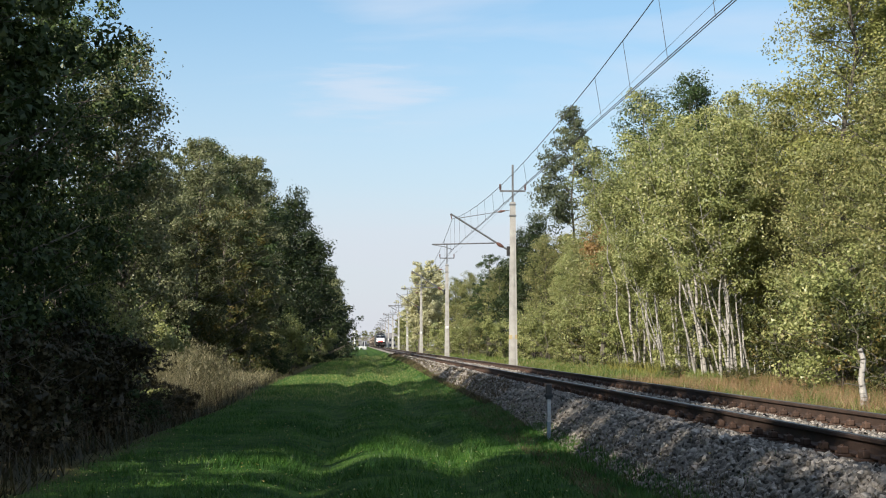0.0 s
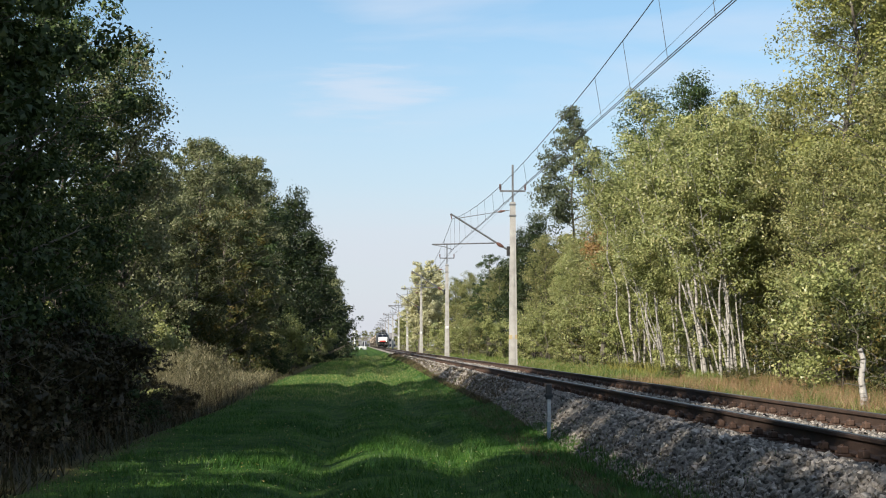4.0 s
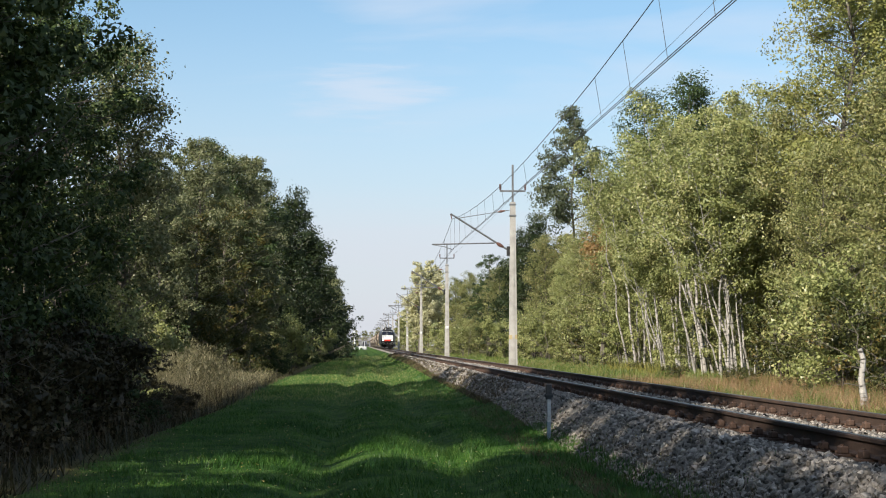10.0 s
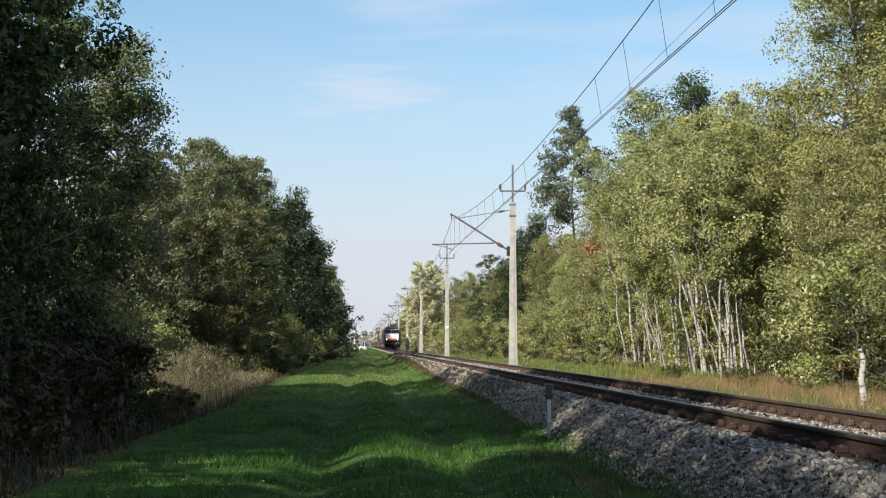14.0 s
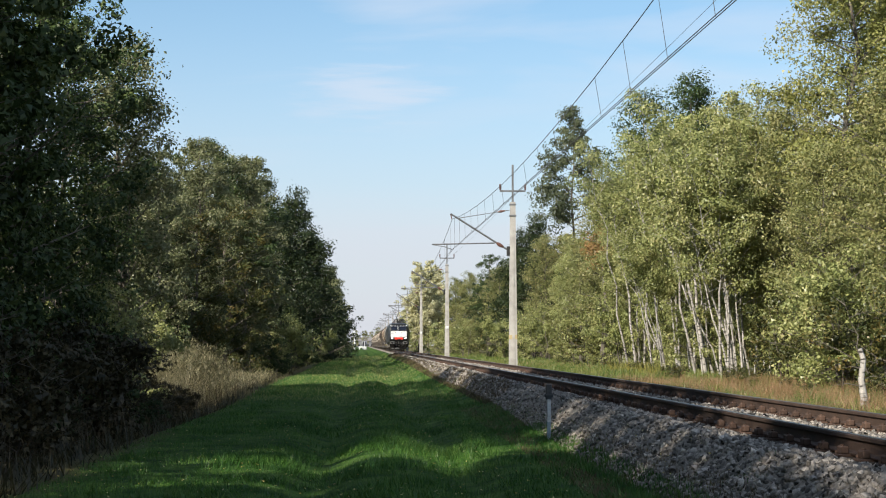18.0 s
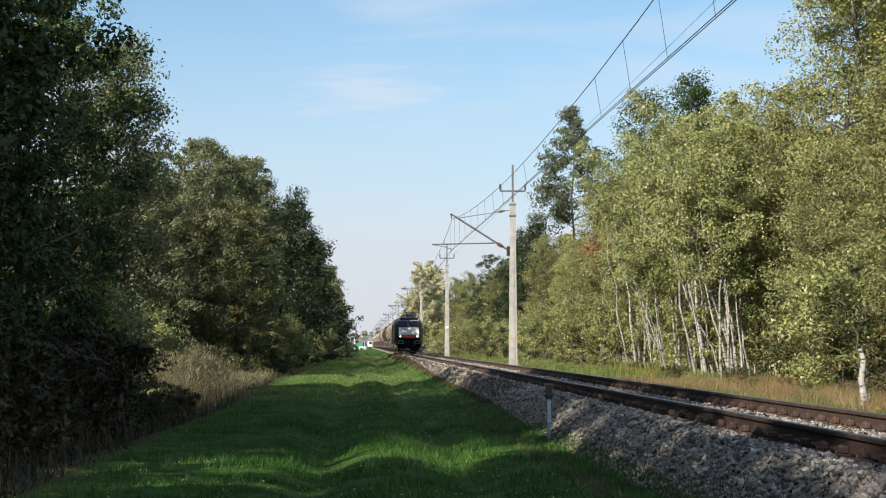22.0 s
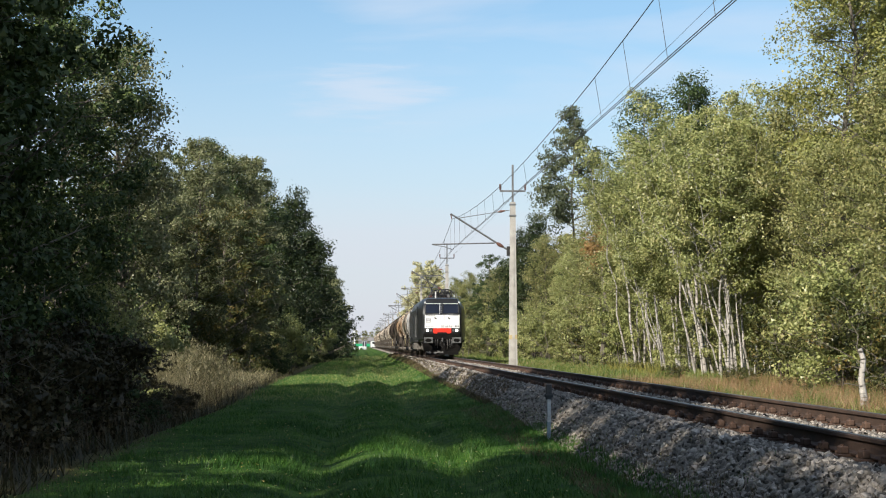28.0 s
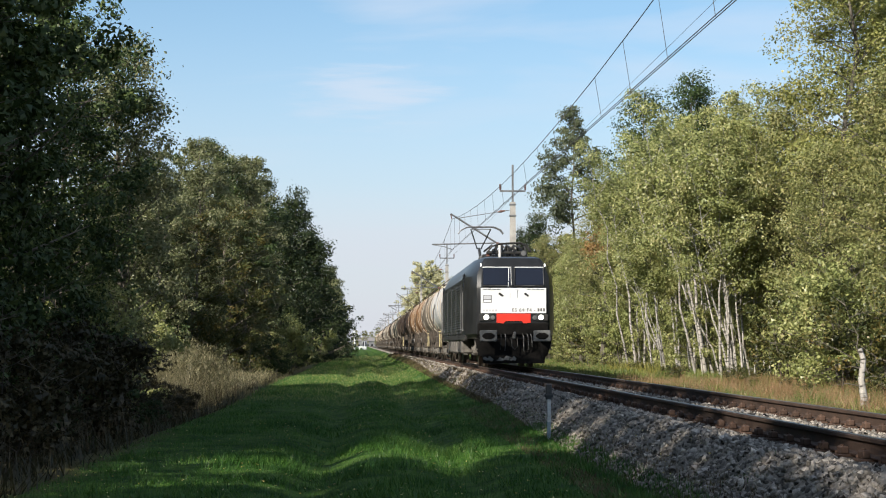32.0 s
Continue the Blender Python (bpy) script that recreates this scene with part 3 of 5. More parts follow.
    if oval:
        v = np.stack([c - a * sz * 1.25, c - b * sz * 0.72 - a * sz * 0.1, c + a * sz * 1.1 + nrm * sz * 0.2, c + b * sz * 0.72 - a * sz * 0.1], 1).reshape(-1, 3)
        k = 4
    v[:, 2] = np.maximum(v[:, 2], -0.25)
    return made, v, np.arange(leaves * k).reshape(-1, k)


def tree(name, label, category, bark, leafmat, **kw):
    t = thing(name, label, category)
    made, v, f = tree_parts(**kw)
    for trunk, wood in made:
        st = part("trunk" if len(made) == 1 else "stem", trunk, M[bark], t, smooth=True)
        tagged(part("branching", wood, M[bark], st), kind="stuff")
    part("crown", array_mesh("crown", v, f, M[leafmat]), None, t)
    return t


def dome(u):
    return 0.55 + 0.9 * u - 1.25 * u ** 2.2 if u < 0.98 else 0.1


def cone(u):
    return max(0.08, (1 - u) ** 0.8)


def column(u):
    return 0.75 + 0.3 * math.sin(u * 6) * 0.5 - 0.55 * u ** 3


KINDS = {
    "broad_a": tree("broadleaf_tree", "dense green broadleaf tree on the ditch bank, leaves darkened for shade", "tree", "bark", "leaf_dark", seed=1, height=13, base=1.6, radius=3.6, shape=dome, limbs=50, leaves=23000, clump=0.32, leaf=0.074),
    "broad_b": tree("broadleaf_tree", "tall green broadleaf tree with loose outer twigs, leaves darkened for shade", "tree", "bark", "leaf_dark", seed=2, height=13.5, base=1.2, radius=3.4, shape=dome, limbs=48, leaves=22000, clump=0.32, leaf=0.072, lean=0.03),
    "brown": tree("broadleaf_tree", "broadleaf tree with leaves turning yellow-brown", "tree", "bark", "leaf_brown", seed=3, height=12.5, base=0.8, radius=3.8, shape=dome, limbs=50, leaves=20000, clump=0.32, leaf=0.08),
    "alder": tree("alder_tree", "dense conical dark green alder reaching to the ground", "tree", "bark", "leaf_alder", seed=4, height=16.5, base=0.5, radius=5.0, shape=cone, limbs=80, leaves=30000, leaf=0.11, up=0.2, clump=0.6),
    "birch_a": tree("birch_tree", "slender white-stemmed birch with light green leaves", "tree", "birch", "leaf_light", seed=5, height=12, base=2.6, radius=2.6, shape=column, limbs=60, leaves=32000, leaf=0.063, stems=3, trunk_r=0.055, up=0.8, clump=0.42, share=0.5, facing=0.95),
    "birch_b": tree("birch_tree", "leaning clump of white birch stems under light leaves", "tree", "birch", "leaf_light", seed=6, height=11, base=3.2, radius=2.2, shape=column, limbs=60, leaves=26000, leaf=0.063, stems=5, trunk_r=0.05, up=0.8, lean=0.2, clump=0.42, share=0.5, facing=0.85, fan=True, spread=0.5),
    "birch_fan": tree("birch_tree", "thicket of thin white birch stems leaning over", "tree", "birch", "leaf_light", seed=31, height=8.5, base=3.9, radius=1.5, shape=column, limbs=40, leaves=13000, leaf=0.063, stems=6, trunk_r=0.042, up=0.9, lean=0.4, clump=0.45, share=0.5, facing=0.85, fan=True, spread=1.3),
    "mid": tree("broadleaf_tree", "bushy green broadleaf tree along the railway", "tree", "bark", "leaf_light", seed=7, height=12, base=0.5, radius=3.3, shape=dome, limbs=74, leaves=36000, leaf=0.063, clump=0.45, share=0.5, facing=0.95),
    "mid_b": tree("broadleaf_tree", "bushy olive green tree along the railway", "tree", "bark", "leaf_mid", seed=8, height=12, base=0.6, radius=3.3, shape=dome, limbs=70, leaves=33000, leaf=0.063, clump=0.45, share=0.5, facing=0.95),
    "slim": tree("broadleaf_tree", "slender dark green tree rising over the wood", "tree", "bark", "leaf_dark", seed=33, height=15, base=5, radius=2.4, shape=dome, limbs=40, leaves=15000, leaf=0.066, up=0.6, clump=0.45, share=0.6, facing=0.6),
    "feather": tree("birch_tree", "young birch with feathery upright leaders", "tree", "birch", "leaf_light", seed=34, height=13, base=4, radius=1.5, shape=cone, limbs=46, leaves=9000, leaf=0.055, stems=3, trunk_r=0.04, up=1.6, clump=0.32, share=0.8, facing=0.4),
    "leaner": tree("birch_tree", "pale bare birch limb leaning out of the wood", "tree", "birch", "leaf_light", seed=41, height=10.5, base=6.5, radius=1.3, shape=column, limbs=20, leaves=4500, leaf=0.063, stems=2, trunk_r=0.07, up=0.9, lean=0.3, clump=0.45, fan=True, spread=0.4),
    "edge": tree("broadleaf_tree", "green broadleaf tree at the end of the near wood, leaves darkened for shade", "tree", "bark", "leaf_dark", seed=42, height=13, base=1.3, radius=3.6, shape=dome, limbs=54, leaves=30000, leaf=0.05, share=0.5, clump=0.32, oval=True),
    "herb": tree("shrub", "low weedy shrub in the verge grass", "shrub", "bark", "leaf_brown", seed=35, height=2.4, base=0.1, radius=1.3, shape=dome, limbs=14, leaves=1100, leaf=0.11, stems=3, trunk_r=0.03, clump=0.25),
    "aspen": tree("aspen_tree", "tall aspen with yellow-green leaves and open crown", "tree", "bark", "leaf_aspen", seed=9, height=19, base=5, radius=2.9, shape=dome, limbs=60, leaves=42000, leaf=0.058, clump=0.5, share=0.5, facing=0.8),
    "sparse": tree("larch_tree", "tall thin tree with airy layered branches", "tree", "bark", "leaf_pine", seed=10, height=20, base=9, radius=3.7, shape=cone, limbs=30, leaves=15000, leaf=0.095, up=0.3, share=0.8, clump=0.42),
    "yellow": tree("poplar_tree", "poplar with pale yellow autumn leaves", "tree", "bark", "leaf_yellow", seed=11, height=15, base=2, radius=3.4, shape=column, limbs=60, leaves=13000, leaf=0.14, up=0.7, clump=0.42),
    "shrub": tree("shrub", "dense green shrub on the ditch bank, leaves darkened for shade", "shrub", "bark", "leaf_dark", seed=12, height=3.4, base=0.15, radius=1.9, shape=dome, limbs=30, leaves=6000, leaf=0.075, stems=3, trunk_r=0.03, clump=0.25),
    "shrub_y": tree("shrub", "yellow-green shrub at the wood's edge", "shrub", "bark", "leaf_light", seed=13, height=3.0, base=0.1, radius=1.7, shape=dome, limbs=30, leaves=8000, leaf=0.052, stems=3, trunk_r=0.03, clump=0.25),
    "shrub_r": tree("shrub", "shrub with reddish-brown autumn leaves", "shrub", "bark", "leaf_brown", seed=14, height=2.6, base=0.1, radius=1.5, shape=dome, limbs=26, leaves=7000, leaf=0.052, stems=3, trunk_r=0.03, clump=0.25),
    "back": tree("broadleaf_tree", "green tree in the depth of the wood", "tree", "bark", "leaf_mid", seed=17, height=12, base=0.5, radius=3.6, shape=dome, limbs=36, leaves=5200, leaf=0.15, twigs=False),
    "red": tree("maple_tree", "small tree with reddish-orange autumn leaves", "tree", "bark", "leaf_red", seed=18, height=7, base=5.0, radius=0.9, shape=dome, limbs=16, leaves=1500, leaf=0.07),
    # added out of view; sun passes under its crown onto the near grass
    "tall": tree("broadleaf_tree", "unseen tall broadleaf tree, bare lower trunk leaving a gap for sun", "tree", "bark", "leaf_dark", seed=19, height=14, base=10.2, radius=4.0, shape=dome, limbs=34, leaves=11000, leaf=0.11),
    "ash": tree("ash_tree", "tall grey-green ash with a loose crown", "tree", "bark", "leaf_ash", seed=23, height=14, base=1.2, radius=3.0, shape=dome, limbs=56, leaves=26000, leaf=0.07, share=0.5, clump=0.33, facing=0.6),
    "twiggy": tree("ash_tree", "pale ash with loose upright twigs and small leaves", "tree", "bark", "leaf_ash", seed=36, height=12.5, base=1.5, radius=3.0, shape=dome, limbs=56, leaves=30000, leaf=0.05, up=1.0, clump=0.42, share=0.7, facing=0.5, oval=True),
    "scrub": tree("shrub", "low brown leafy scrub on the ditch bank, darkened for shade", "shrub", "bark", "leaf_scrub", seed=24, height=2.4, base=0.05, radius=1.7, shape=dome, limbs=30, leaves=7000, leaf=0.06, stems=3, trunk_r=0.025, clump=0.25),
    "far": tree("broadleaf_tree", "distant green tree beside the railway", "tree", "bark", "leaf_mid", seed=15, height=12, base=0.5, radius=3.6, shape=dome, limbs=30, leaves=4000, leaf=0.21, twigs=False),
}
PLACED = set()
SWAYING = []
TR = random.Random(11)


def plant(kind, x, y, h=None, group=""):
    """Sets a tree of the kind at (x, y), scaled to the height h."""
    src = KINDS[kind]
    own = random.Random("%s %.1f %.1f" % (kind, x, y))
    nominal = max(v.co.z for o in src.children if not o.name.startswith("crown") for v in o.data.vertices)
    s = (h / nominal) if h else own.uniform(0.9, 1.1)
    m = Matrix.Translation((x, y, float(ground_z(x, y)) - 0.05)) @ Euler((0, 0, own.uniform(-0.4, 0.4) if kind in ("birch_b", "birch_fan", "leaner") else own.uniform(0, 6.28))).to_matrix().to_4x4() @ Matrix.Diagonal((s * own.uniform(0.94, 1.06), s * own.uniform(0.94, 1.06), s, 1))
    if kind in PLACED:
        ob = copy_thing(src, m @ Matrix.Diagonal([1 / c for c in src.scale] + [1]))
    else:
        PLACED.add(kind)
        src.matrix_basis = m
        ob = src
    if (12 < x < 19 and 50 < y < 116 and h > 6) or kind in ("edge", "twiggy"):
        SWAYING.append(ob)
    return ob


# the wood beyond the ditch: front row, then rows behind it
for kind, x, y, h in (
        # trees up to y 41 are unseen, sized to shade grass and ballast
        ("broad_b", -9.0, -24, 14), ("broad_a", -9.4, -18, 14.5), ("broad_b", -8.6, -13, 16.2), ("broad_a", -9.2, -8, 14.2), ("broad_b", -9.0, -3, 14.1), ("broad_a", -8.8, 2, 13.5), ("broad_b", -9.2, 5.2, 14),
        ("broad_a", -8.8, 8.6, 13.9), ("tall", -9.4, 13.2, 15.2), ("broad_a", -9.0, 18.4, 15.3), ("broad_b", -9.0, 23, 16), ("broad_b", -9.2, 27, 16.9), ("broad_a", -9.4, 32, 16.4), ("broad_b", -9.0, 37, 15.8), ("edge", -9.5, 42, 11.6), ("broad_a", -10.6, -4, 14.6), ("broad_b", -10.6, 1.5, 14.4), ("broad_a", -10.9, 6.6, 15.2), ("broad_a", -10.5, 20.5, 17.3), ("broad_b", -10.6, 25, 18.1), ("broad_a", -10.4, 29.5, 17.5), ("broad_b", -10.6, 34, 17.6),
        # alders near x -11.7 are hidden, added to thicken the shadow over the grass
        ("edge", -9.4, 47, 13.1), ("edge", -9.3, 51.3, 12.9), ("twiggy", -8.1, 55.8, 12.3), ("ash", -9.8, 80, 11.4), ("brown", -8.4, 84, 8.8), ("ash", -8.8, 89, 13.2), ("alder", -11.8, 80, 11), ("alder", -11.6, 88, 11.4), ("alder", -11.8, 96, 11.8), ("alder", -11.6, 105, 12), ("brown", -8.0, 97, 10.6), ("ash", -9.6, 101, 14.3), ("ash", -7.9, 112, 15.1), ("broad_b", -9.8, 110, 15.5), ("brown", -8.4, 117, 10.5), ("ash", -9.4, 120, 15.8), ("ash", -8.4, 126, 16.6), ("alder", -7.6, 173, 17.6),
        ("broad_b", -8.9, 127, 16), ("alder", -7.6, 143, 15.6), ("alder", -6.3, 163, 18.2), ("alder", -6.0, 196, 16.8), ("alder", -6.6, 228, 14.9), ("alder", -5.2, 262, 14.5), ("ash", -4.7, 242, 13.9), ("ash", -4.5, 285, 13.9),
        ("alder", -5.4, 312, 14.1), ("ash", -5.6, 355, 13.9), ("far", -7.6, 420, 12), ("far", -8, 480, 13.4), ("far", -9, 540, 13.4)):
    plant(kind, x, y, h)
# unseen row, tall for deeper shade; skipping 7 and 8 lets sun through
for k in range(14):
    if k not in (7, 8):
        plant("back", -12.2 + TR.uniform(-0.7, 0.7), -28 + 5 * k + TR.uniform(-1, 1), TR.uniform(14, 16) if k < 8 else 11.8)
for y in range(-40, 240, 8):
    x = -15 + TR.uniform(-1.5, 1.5)
    if not 44 < y < 96:
        plant("broad_a" if 90 < y < 130 else "back", x, y + TR.uniform(-2, 2), TR.uniform(13, 15.2) - (3.5 if 76 < y < 135 else 0))
    plant("back", x - 6.5, y + TR.uniform(-3, 3), TR.uniform(11, 13.5) + (2.5 if y < 30 else 0))
    if y > 30:
        plant("far", x - 13, y + TR.uniform(-3, 3), TR.uniform(10, 13))
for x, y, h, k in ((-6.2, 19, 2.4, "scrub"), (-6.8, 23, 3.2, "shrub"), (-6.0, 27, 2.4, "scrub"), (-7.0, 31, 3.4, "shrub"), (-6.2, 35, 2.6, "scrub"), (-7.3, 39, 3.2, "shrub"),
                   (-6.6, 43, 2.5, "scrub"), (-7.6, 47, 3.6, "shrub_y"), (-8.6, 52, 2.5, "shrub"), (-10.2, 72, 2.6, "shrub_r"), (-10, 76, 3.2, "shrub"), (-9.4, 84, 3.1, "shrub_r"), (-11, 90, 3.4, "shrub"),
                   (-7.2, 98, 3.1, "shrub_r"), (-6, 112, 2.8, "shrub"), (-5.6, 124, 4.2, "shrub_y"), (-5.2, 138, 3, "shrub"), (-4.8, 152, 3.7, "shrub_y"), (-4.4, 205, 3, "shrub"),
                   # low scrub around y 58 stands in for shade at the reeds' foot
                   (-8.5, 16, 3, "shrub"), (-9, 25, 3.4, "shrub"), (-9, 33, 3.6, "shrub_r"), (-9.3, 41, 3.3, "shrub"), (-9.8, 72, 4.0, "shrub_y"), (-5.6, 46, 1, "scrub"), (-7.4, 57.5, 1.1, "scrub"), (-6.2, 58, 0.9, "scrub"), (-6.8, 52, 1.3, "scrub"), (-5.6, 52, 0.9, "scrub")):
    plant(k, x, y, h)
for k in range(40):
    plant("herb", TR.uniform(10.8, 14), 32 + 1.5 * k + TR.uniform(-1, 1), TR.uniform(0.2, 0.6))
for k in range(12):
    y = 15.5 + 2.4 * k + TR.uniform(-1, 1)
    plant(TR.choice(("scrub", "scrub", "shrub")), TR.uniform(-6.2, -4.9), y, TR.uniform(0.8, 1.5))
# the wood beyond the track
for kind, x, y, h in (
        ("mid_b", 17.4, 65, 11.4), ("aspen", 17.3, 58, 19), ("aspen", 20.4, 63, 20.2), ("mid_b", 15.6, 44, 9.5), ("mid_b", 16.4, 50, 10), ("mid_b", 15.8, 55.5, 8.2), ("birch_b", 14.7, 65, 10.6), ("birch_fan", 14.5, 66.0, 9), ("birch_fan", 14.3, 70, 9.2), ("birch_fan", 13.4, 75, 6.9), ("birch_a", 16.0, 67, 12),
        ("birch_a", 16.2, 73, 12.4), ("feather", 17.0, 70, 12), ("feather", 17.4, 74, 11.8), ("feather", 16.4, 67, 10.6), ("birch_a", 15.8, 77, 12.4), ("birch_a", 16.4, 83, 12.4), ("mid", 16.8, 84, 9.5), ("slim", 18.2, 89, 15.4), ("slim", 17.6, 87, 15.8), ("slim", 16.9, 97, 16.4), ("leaner", 14.6, 80, 11.2), ("leaner", 14.4, 86, 11.6), ("leaner", 14.7, 70, 11.8), ("birch_a", 15.6, 90, 12.8), ("mid", 15.8, 97, 10),
        ("mid_b", 15.8, 105, 11.8), ("red", 14.3, 97, 8.0), ("mid", 15.2, 114, 8.8), ("sparse", 16.6, 130, 20.4), ("mid_b", 17.0, 98, 11.2), ("feather", 16.3, 108, 12.8), ("feather", 16.9, 104, 12.6), ("mid_b", 16.8, 106, 12), ("mid", 17.6, 73, 9.6), ("mid_b", 18.4, 80, 11.8), ("mid", 15.8, 124, 8.4), ("mid_b", 15.4, 137, 10.5), ("alder", 15.7, 150, 13.5),
        ("alder", 15.4, 160, 12.9), ("mid_b", 14.8, 176, 9.7), ("broad_b", 14.9, 196, 12.1), ("mid_b", 14.1, 216, 10.8), ("yellow", 8.9, 258, 14.2), ("yellow", 10.6, 263, 14.7), ("yellow", 12.2, 270, 14.3), ("mid_b", 13.4, 238, 11), ("alder", 15.2, 252, 11.4),
        ("mid_b", 13.5, 290, 11.4), ("far", 12.5, 330, 11.3), ("far", 12.5, 380, 11.3), ("far", 12.5, 440, 11.3), ("far", 13, 520, 11.3), ("far", 14, 600, 11.3)):
    plant(kind, x, y, h)
for y in range(38, 300, 8):
    plant("back", 20.8 + TR.uniform(-1, 1), y + TR.uniform(-2, 2), TR.uniform(10.5, 12.5))
    plant("far", 27 + TR.uniform(-2, 2), y + TR.uniform(-2, 2), TR.uniform(10, 12))
for x, y, h, k in ((16.9, 69, 4.2, "shrub_y"), (17.3, 75, 3.9, "shrub_y"), (17.1, 82, 3.9, "shrub_y"), (16.7, 86, 3.7, "shrub_y"), (17.2, 61, 3.7, "shrub_y"), (17.0, 57, 2.9, "shrub_r"), (13.6, 42, 2.7, "shrub_r"), (14, 48, 3.9, "shrub_y"), (14.2, 54, 2.7, "shrub_r"), (17, 66, 3.7, "shrub_y"), (17, 72, 3.7, "shrub_y"), (16.5, 78, 3.2, "shrub_y"), (14.6, 90, 3.9, "shrub_y"), (14, 98, 3.9, "shrub_y"), (14, 106, 2.5, "shrub_r"),
                   (13.8, 118, 3.9, "shrub_y"), (13.4, 130, 3.7, "shrub_y"), (13, 145, 3.9, "shrub_y"), (12.6, 165, 3.1, "shrub_r"), (12, 190, 3.9, "shrub_y"), (11.6, 215, 3.7, "shrub_y"), (11, 240, 4.2, "shrub_y"), (10.6, 300, 4.4, "shrub_y")):
    plant(k, x, y, h)


# ---- grass, reeds, stones ----
def blades(name, label, material, x, y, h, w, seed, lift=0.0, curve=0.35):
    """One leaning blade at each place."""
    rg = np.random.default_rng(seed)
    n = len(x)
    z = np.maximum(ground_z(x, y), np.where(np.abs(x - TRACK) < 2.2, bed_z(x, y), -9)) + lift
    az, le = rg.uniform(0, 6.28, n), rg.uniform(0.05, curve, n) * h
    dx, dy = np.cos(az), np.sin(az)
    wx, wy = np.cos(az + 1.57) * w, np.sin(az + 1.57) * w
    p = np.stack([x, y, z - 0.02], -1)
    side = np.stack([wx, wy, 0 * wx], -1)
    tip = p + np.stack([dx * le, dy * le, h], -1)
    v = np.stack([p - side, p + side, tip], 1).reshape(-1, 3)
    f = np.arange(n * 3).reshape(-1, 3)
    ob = new(name, array_mesh(name, v, f, material))
    return tagged(ob, label, "grass", kind="stuff")


RG = np.random.default_rng(21)


def spread(n, x0, x1, y0, y1, power=1.6):
    """Places that thin out with distance."""
    u = RG.random(n)
    a = 1 - power
    y = (y0 ** a + u * (y1 ** a - y0 ** a)) ** (1 / a)
    return RG.uniform(x0, x1, n), y


x, y = spread(240000, -3.95, 3.85, 14, 180)
k = x > -3.5 + 0.22 * ripple(y * 1.3, x) - 0.35 * RG.random(len(x)) ** 3
x, y = x[k], y[k]
thin = RG.random(len(x)) > smooth_step(3.15, 3.75, x + 0.25 * ripple(y * 0.9, x)) * 0.97
x, y = x[thin], y[thin]
patch = ripple(x * 1.3, y * 1.1)
rut = np.exp(-((x + 0.55) / 0.4) ** 2) + np.exp(-((x - 1.25) / 0.4) ** 2)
keep = RG.random(len(x)) > rut * (0.04 + 0.16 * (ripple(x * 2.1, y * 1.7) > 0.1))
x, y, patch, rut = x[keep], y[keep], patch[keep], rut[keep]
far = np.clip(y / 40, 0.6, 2.5)
blades("grass", "short green grass on the track beside the railway", M["grass"], x, y, (0.046 + 0.024 * np.clip(patch, -0.5, 1)) * (1 - 0.3 * rut) * RG.uniform(0.5, 1.7, len(x)) * far ** 0.3, 0.0065 * far, 1)
x, y = spread(110000, -3.6, 3.3, 15, 44, 1.3)
tall = np.clip(ripple(x * 2.7, y * 2.3) + 0.4 * ripple(x * 5.1 + 2, y * 4.3), -0.4, 1.2)
blades("fine_grass", "fine dense grass close to the viewer", M["grass"], x, y, (0.035 + 0.03 * tall) * RG.uniform(0.5, 1.5, len(x)), 0.0042, 19, curve=1.3)
# dry blades only past y 46, their pale colour brightening the sunlit grass
x, y = spread(26000, -3.3, 3.1, 46, 240, 1.25)
blades("straw_blades", "pale dry blades brightening the sunlit stretch of green grass", M["straw"], x, y, RG.uniform(0.04, 0.11, len(x)), 0.004 * np.clip(y / 30, 0.8, 4), 15, curve=0.9)
x, y = spread(140000, 7.2, 16.5, 22, 200)
blades("dry_grass", "tall dry straw-coloured grass beyond the track", M["drygrass"], x, y, RG.uniform(0.05, 0.24, len(x)) * (0.85 + 0.75 * ripple(x * 0.9, y * 0.7)), 0.0026 * np.clip(y / 40, 0.7, 3), 2)
x, y = spread(60000, 7.4, 15.5, 30, 220)
k = ripple(x * 0.8, y * 0.6) + smooth_step(40, 66, y) > 0.55
x, y = x[k], y[k]
blades("green_weeds", "green weeds and herbs on the sunny verge", M["leafweed"], x, y, RG.uniform(0.06, 0.3, len(x)), 0.009 * np.clip(y / 40, 0.7, 3), 3, curve=1.2)
x, y = np.clip(RG.normal(-6.5, 1.15, 24000), -9.2, -3.9), RG.normal(67, 2.4, 24000)
mound = (0.45 + 2.0 * np.exp(-((x + 7.0) / 1.6) ** 2)) * (0.9 + 0.25 * ripple(x * 2, y * 3))
blades("reeds", "tall dry reeds and grasses at the ditch", M["reed"], x, y, mound * RG.uniform(0.35, 0.95, len(x)), 0.0065, 4, curve=0.9)
blades("reed_plumes", "loose pale seed heads on the reeds", M["reed"], x[:9000], y[:9000], RG.uniform(0.06, 0.2, 9000), 0.016, 12, lift=mound[:9000] * RG.uniform(0.45, 1.0, 9000), curve=3.0)
x, y = x[:5000] + 0.2, y[:5000] - 0.6
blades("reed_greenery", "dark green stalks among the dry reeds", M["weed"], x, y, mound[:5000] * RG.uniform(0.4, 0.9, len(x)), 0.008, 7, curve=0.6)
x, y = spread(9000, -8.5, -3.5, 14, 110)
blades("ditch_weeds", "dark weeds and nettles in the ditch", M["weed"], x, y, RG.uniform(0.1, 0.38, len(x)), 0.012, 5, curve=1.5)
x, y = spread(2000, -7.6, -4.3, 15, 62, 1.3)
